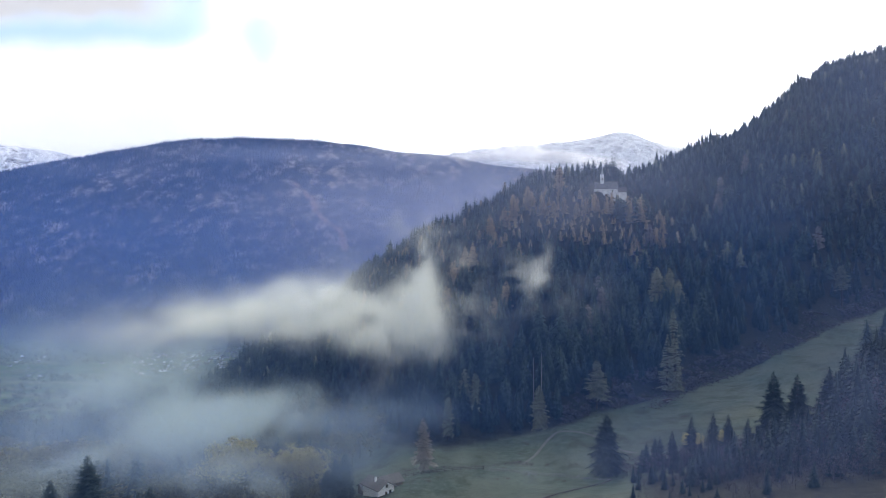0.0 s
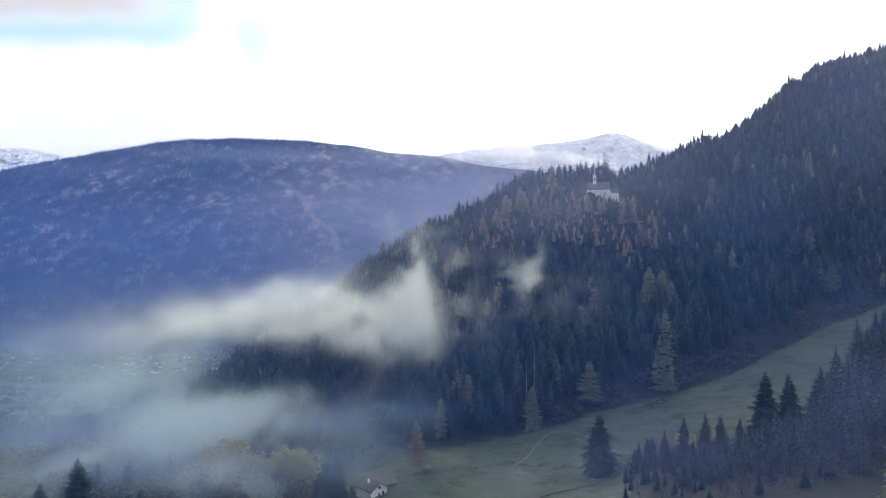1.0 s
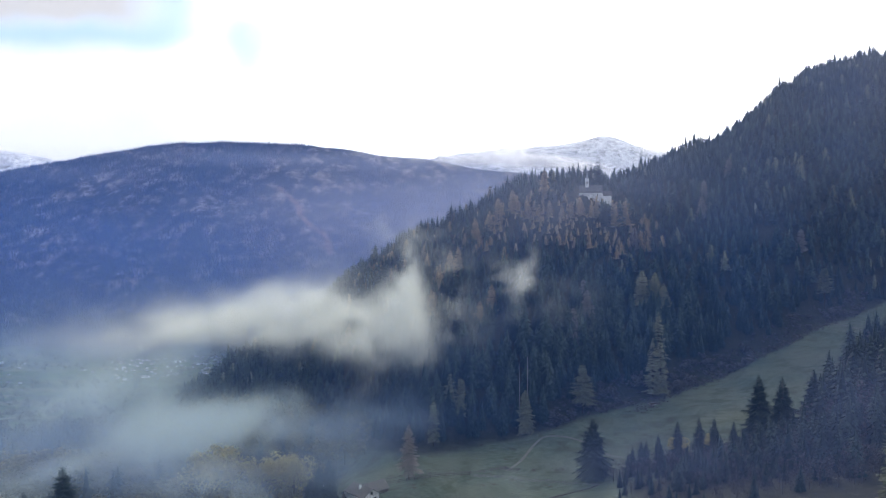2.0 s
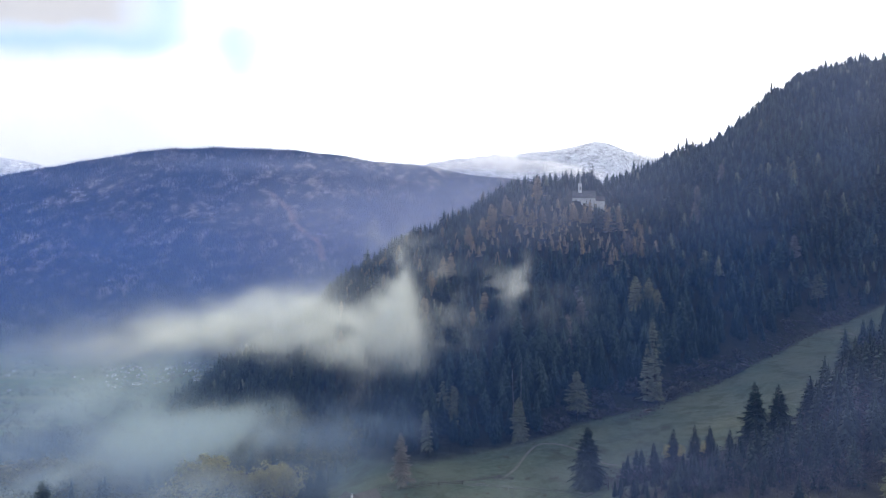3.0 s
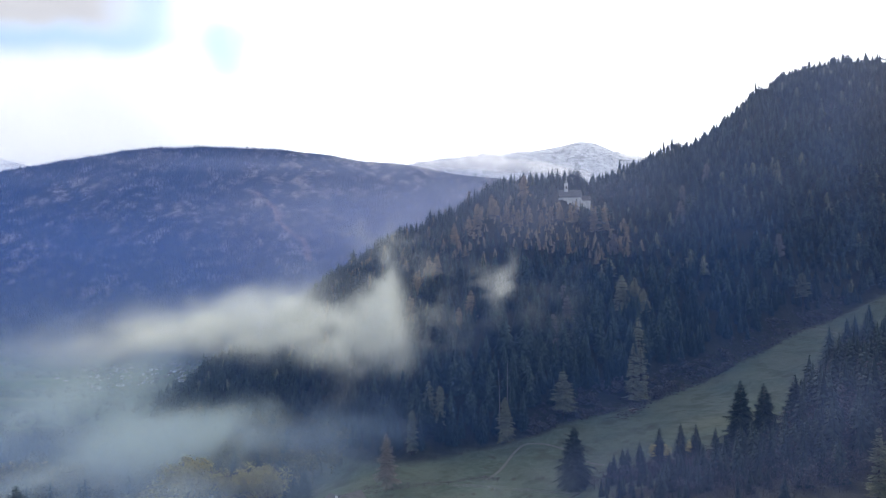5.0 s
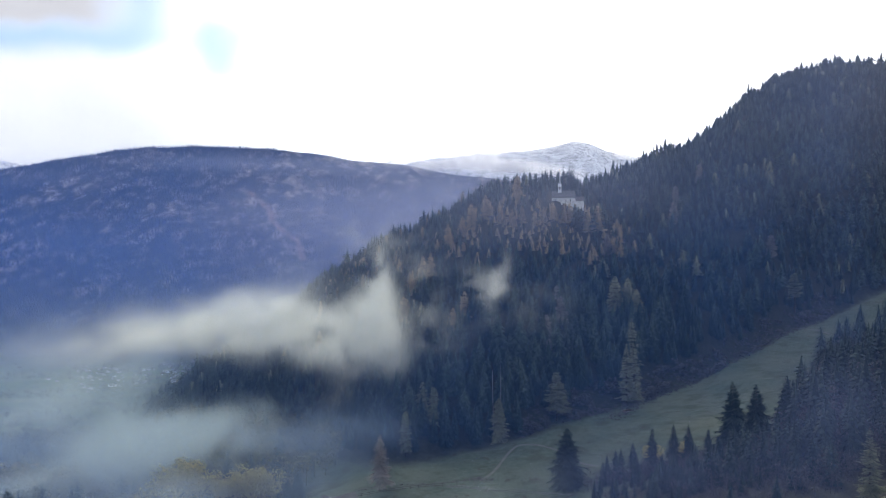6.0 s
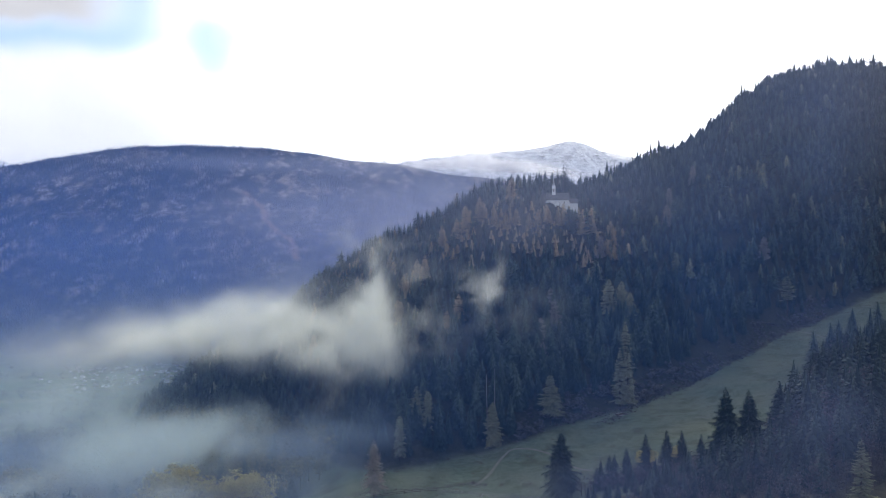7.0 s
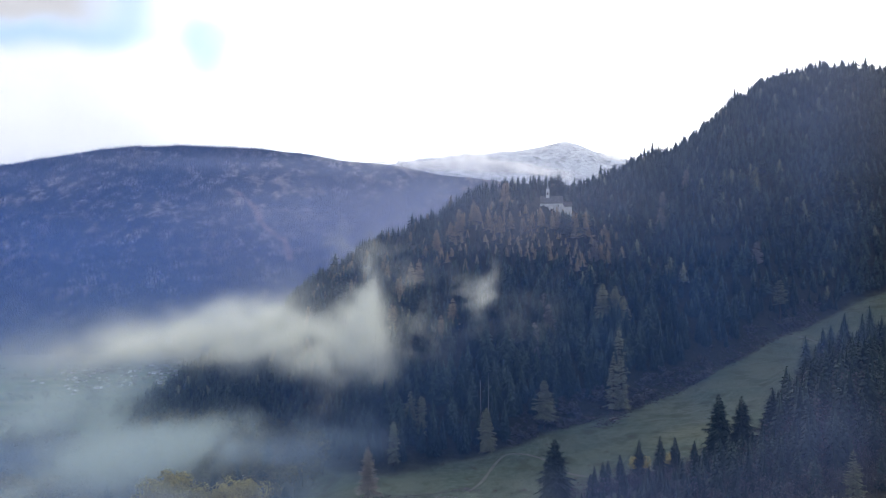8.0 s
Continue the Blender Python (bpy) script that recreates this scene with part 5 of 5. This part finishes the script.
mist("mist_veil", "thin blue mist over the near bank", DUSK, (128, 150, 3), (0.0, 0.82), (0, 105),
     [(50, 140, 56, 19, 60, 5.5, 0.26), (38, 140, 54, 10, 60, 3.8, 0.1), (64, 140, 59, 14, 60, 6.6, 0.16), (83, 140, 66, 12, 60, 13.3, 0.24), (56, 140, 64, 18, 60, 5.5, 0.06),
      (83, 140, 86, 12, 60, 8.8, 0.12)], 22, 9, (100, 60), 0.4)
# Two nearly clear sheets whose blue tint stands in for hazy air.
mist("thin_haze", "blue-tinted sheets standing in for haze over the whole valley side", THIN, (85, 325, 2), (-0.75, 0.75), (-60, 460),
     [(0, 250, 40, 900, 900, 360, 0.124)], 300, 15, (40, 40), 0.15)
# Glare added as pale sheets that brighten the upper forest.
mist("glare_sheet", "pale sheets with sun glare in their colour before the upper forest", GLARE, (490, 515, 2), (-0.3, 0.8), (20, 480),
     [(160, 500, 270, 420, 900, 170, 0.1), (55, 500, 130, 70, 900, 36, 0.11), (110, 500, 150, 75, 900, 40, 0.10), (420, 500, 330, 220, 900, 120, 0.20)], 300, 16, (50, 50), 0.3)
# Tinted sheets give the far slope and valley floor their haze.
mist("valley_haze", "blue-tinted sheets standing in for haze before the far mountainside", HAZE, (1950, 2330, 5), (-0.8, 0.5), (-300, 900),
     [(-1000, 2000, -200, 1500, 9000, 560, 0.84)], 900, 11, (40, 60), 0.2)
mist("valley_haze", "pale tinted sheets standing in for haze over the valley floor", PALE, (1100, 1700, 3), (-0.8, 0.1), (-260, 200),
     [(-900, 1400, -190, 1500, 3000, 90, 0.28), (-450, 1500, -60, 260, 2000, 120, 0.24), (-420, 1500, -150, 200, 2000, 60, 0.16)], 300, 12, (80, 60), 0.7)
# Pale sheets put glare over the far saddle and crest.
mist("glare_sheet", "pale sheets standing in for glare before the saddle of the far mountain", GLARE, (1900, 2250, 3), (-0.45, 0.35), (-200, 700),
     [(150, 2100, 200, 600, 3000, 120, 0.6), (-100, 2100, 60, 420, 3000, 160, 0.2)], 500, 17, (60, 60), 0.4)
mist("glare_sheet", "pale sheets with glare in their colour along the far mountain's crest", GLARE, (2240, 2330, 2), (-0.8, 0.3), (200, 640),
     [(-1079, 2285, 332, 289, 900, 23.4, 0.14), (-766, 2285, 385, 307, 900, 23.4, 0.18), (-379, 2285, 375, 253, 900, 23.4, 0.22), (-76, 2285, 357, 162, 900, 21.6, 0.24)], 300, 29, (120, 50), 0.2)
mist("summit_cloud", "torn white cloud before the snow summit", CLOUDLET, (4120, 4260, 7), (-0.1, 0.34), (400, 900),
     [(1399, 4200, 656, 133, 900, 99.5, 3), (1229, 4200, 588, 146, 900, 39.8, 1.3), (490, 4200, 688, 166, 900, 39.8, 0.8)], 160, 14, (140, 60), 0.4)
mist("summit_cloud", "bright shred of cloud on the mountain saddle", CLOUDLET, (3240, 3330, 5), (-0.14, 0.27), (390, 640),
     [(337, 3290, 516, 130, 900, 33.8, 1.3), (515, 3290, 490, 156, 900, 23.4, 1.1), (149, 3290, 492, 156, 900, 20.8, 0.8), (-32, 3290, 507, 156, 900, 15.6, 0.6), (-238, 3290, 525, 130, 900, 10.4, 0.4),
      (672, 3290, 466, 117, 900, 20.8, 0.8), (856, 3290, 450, 78, 900, 18.2, 0.6)], 90, 22, (150, 60), 0.4)
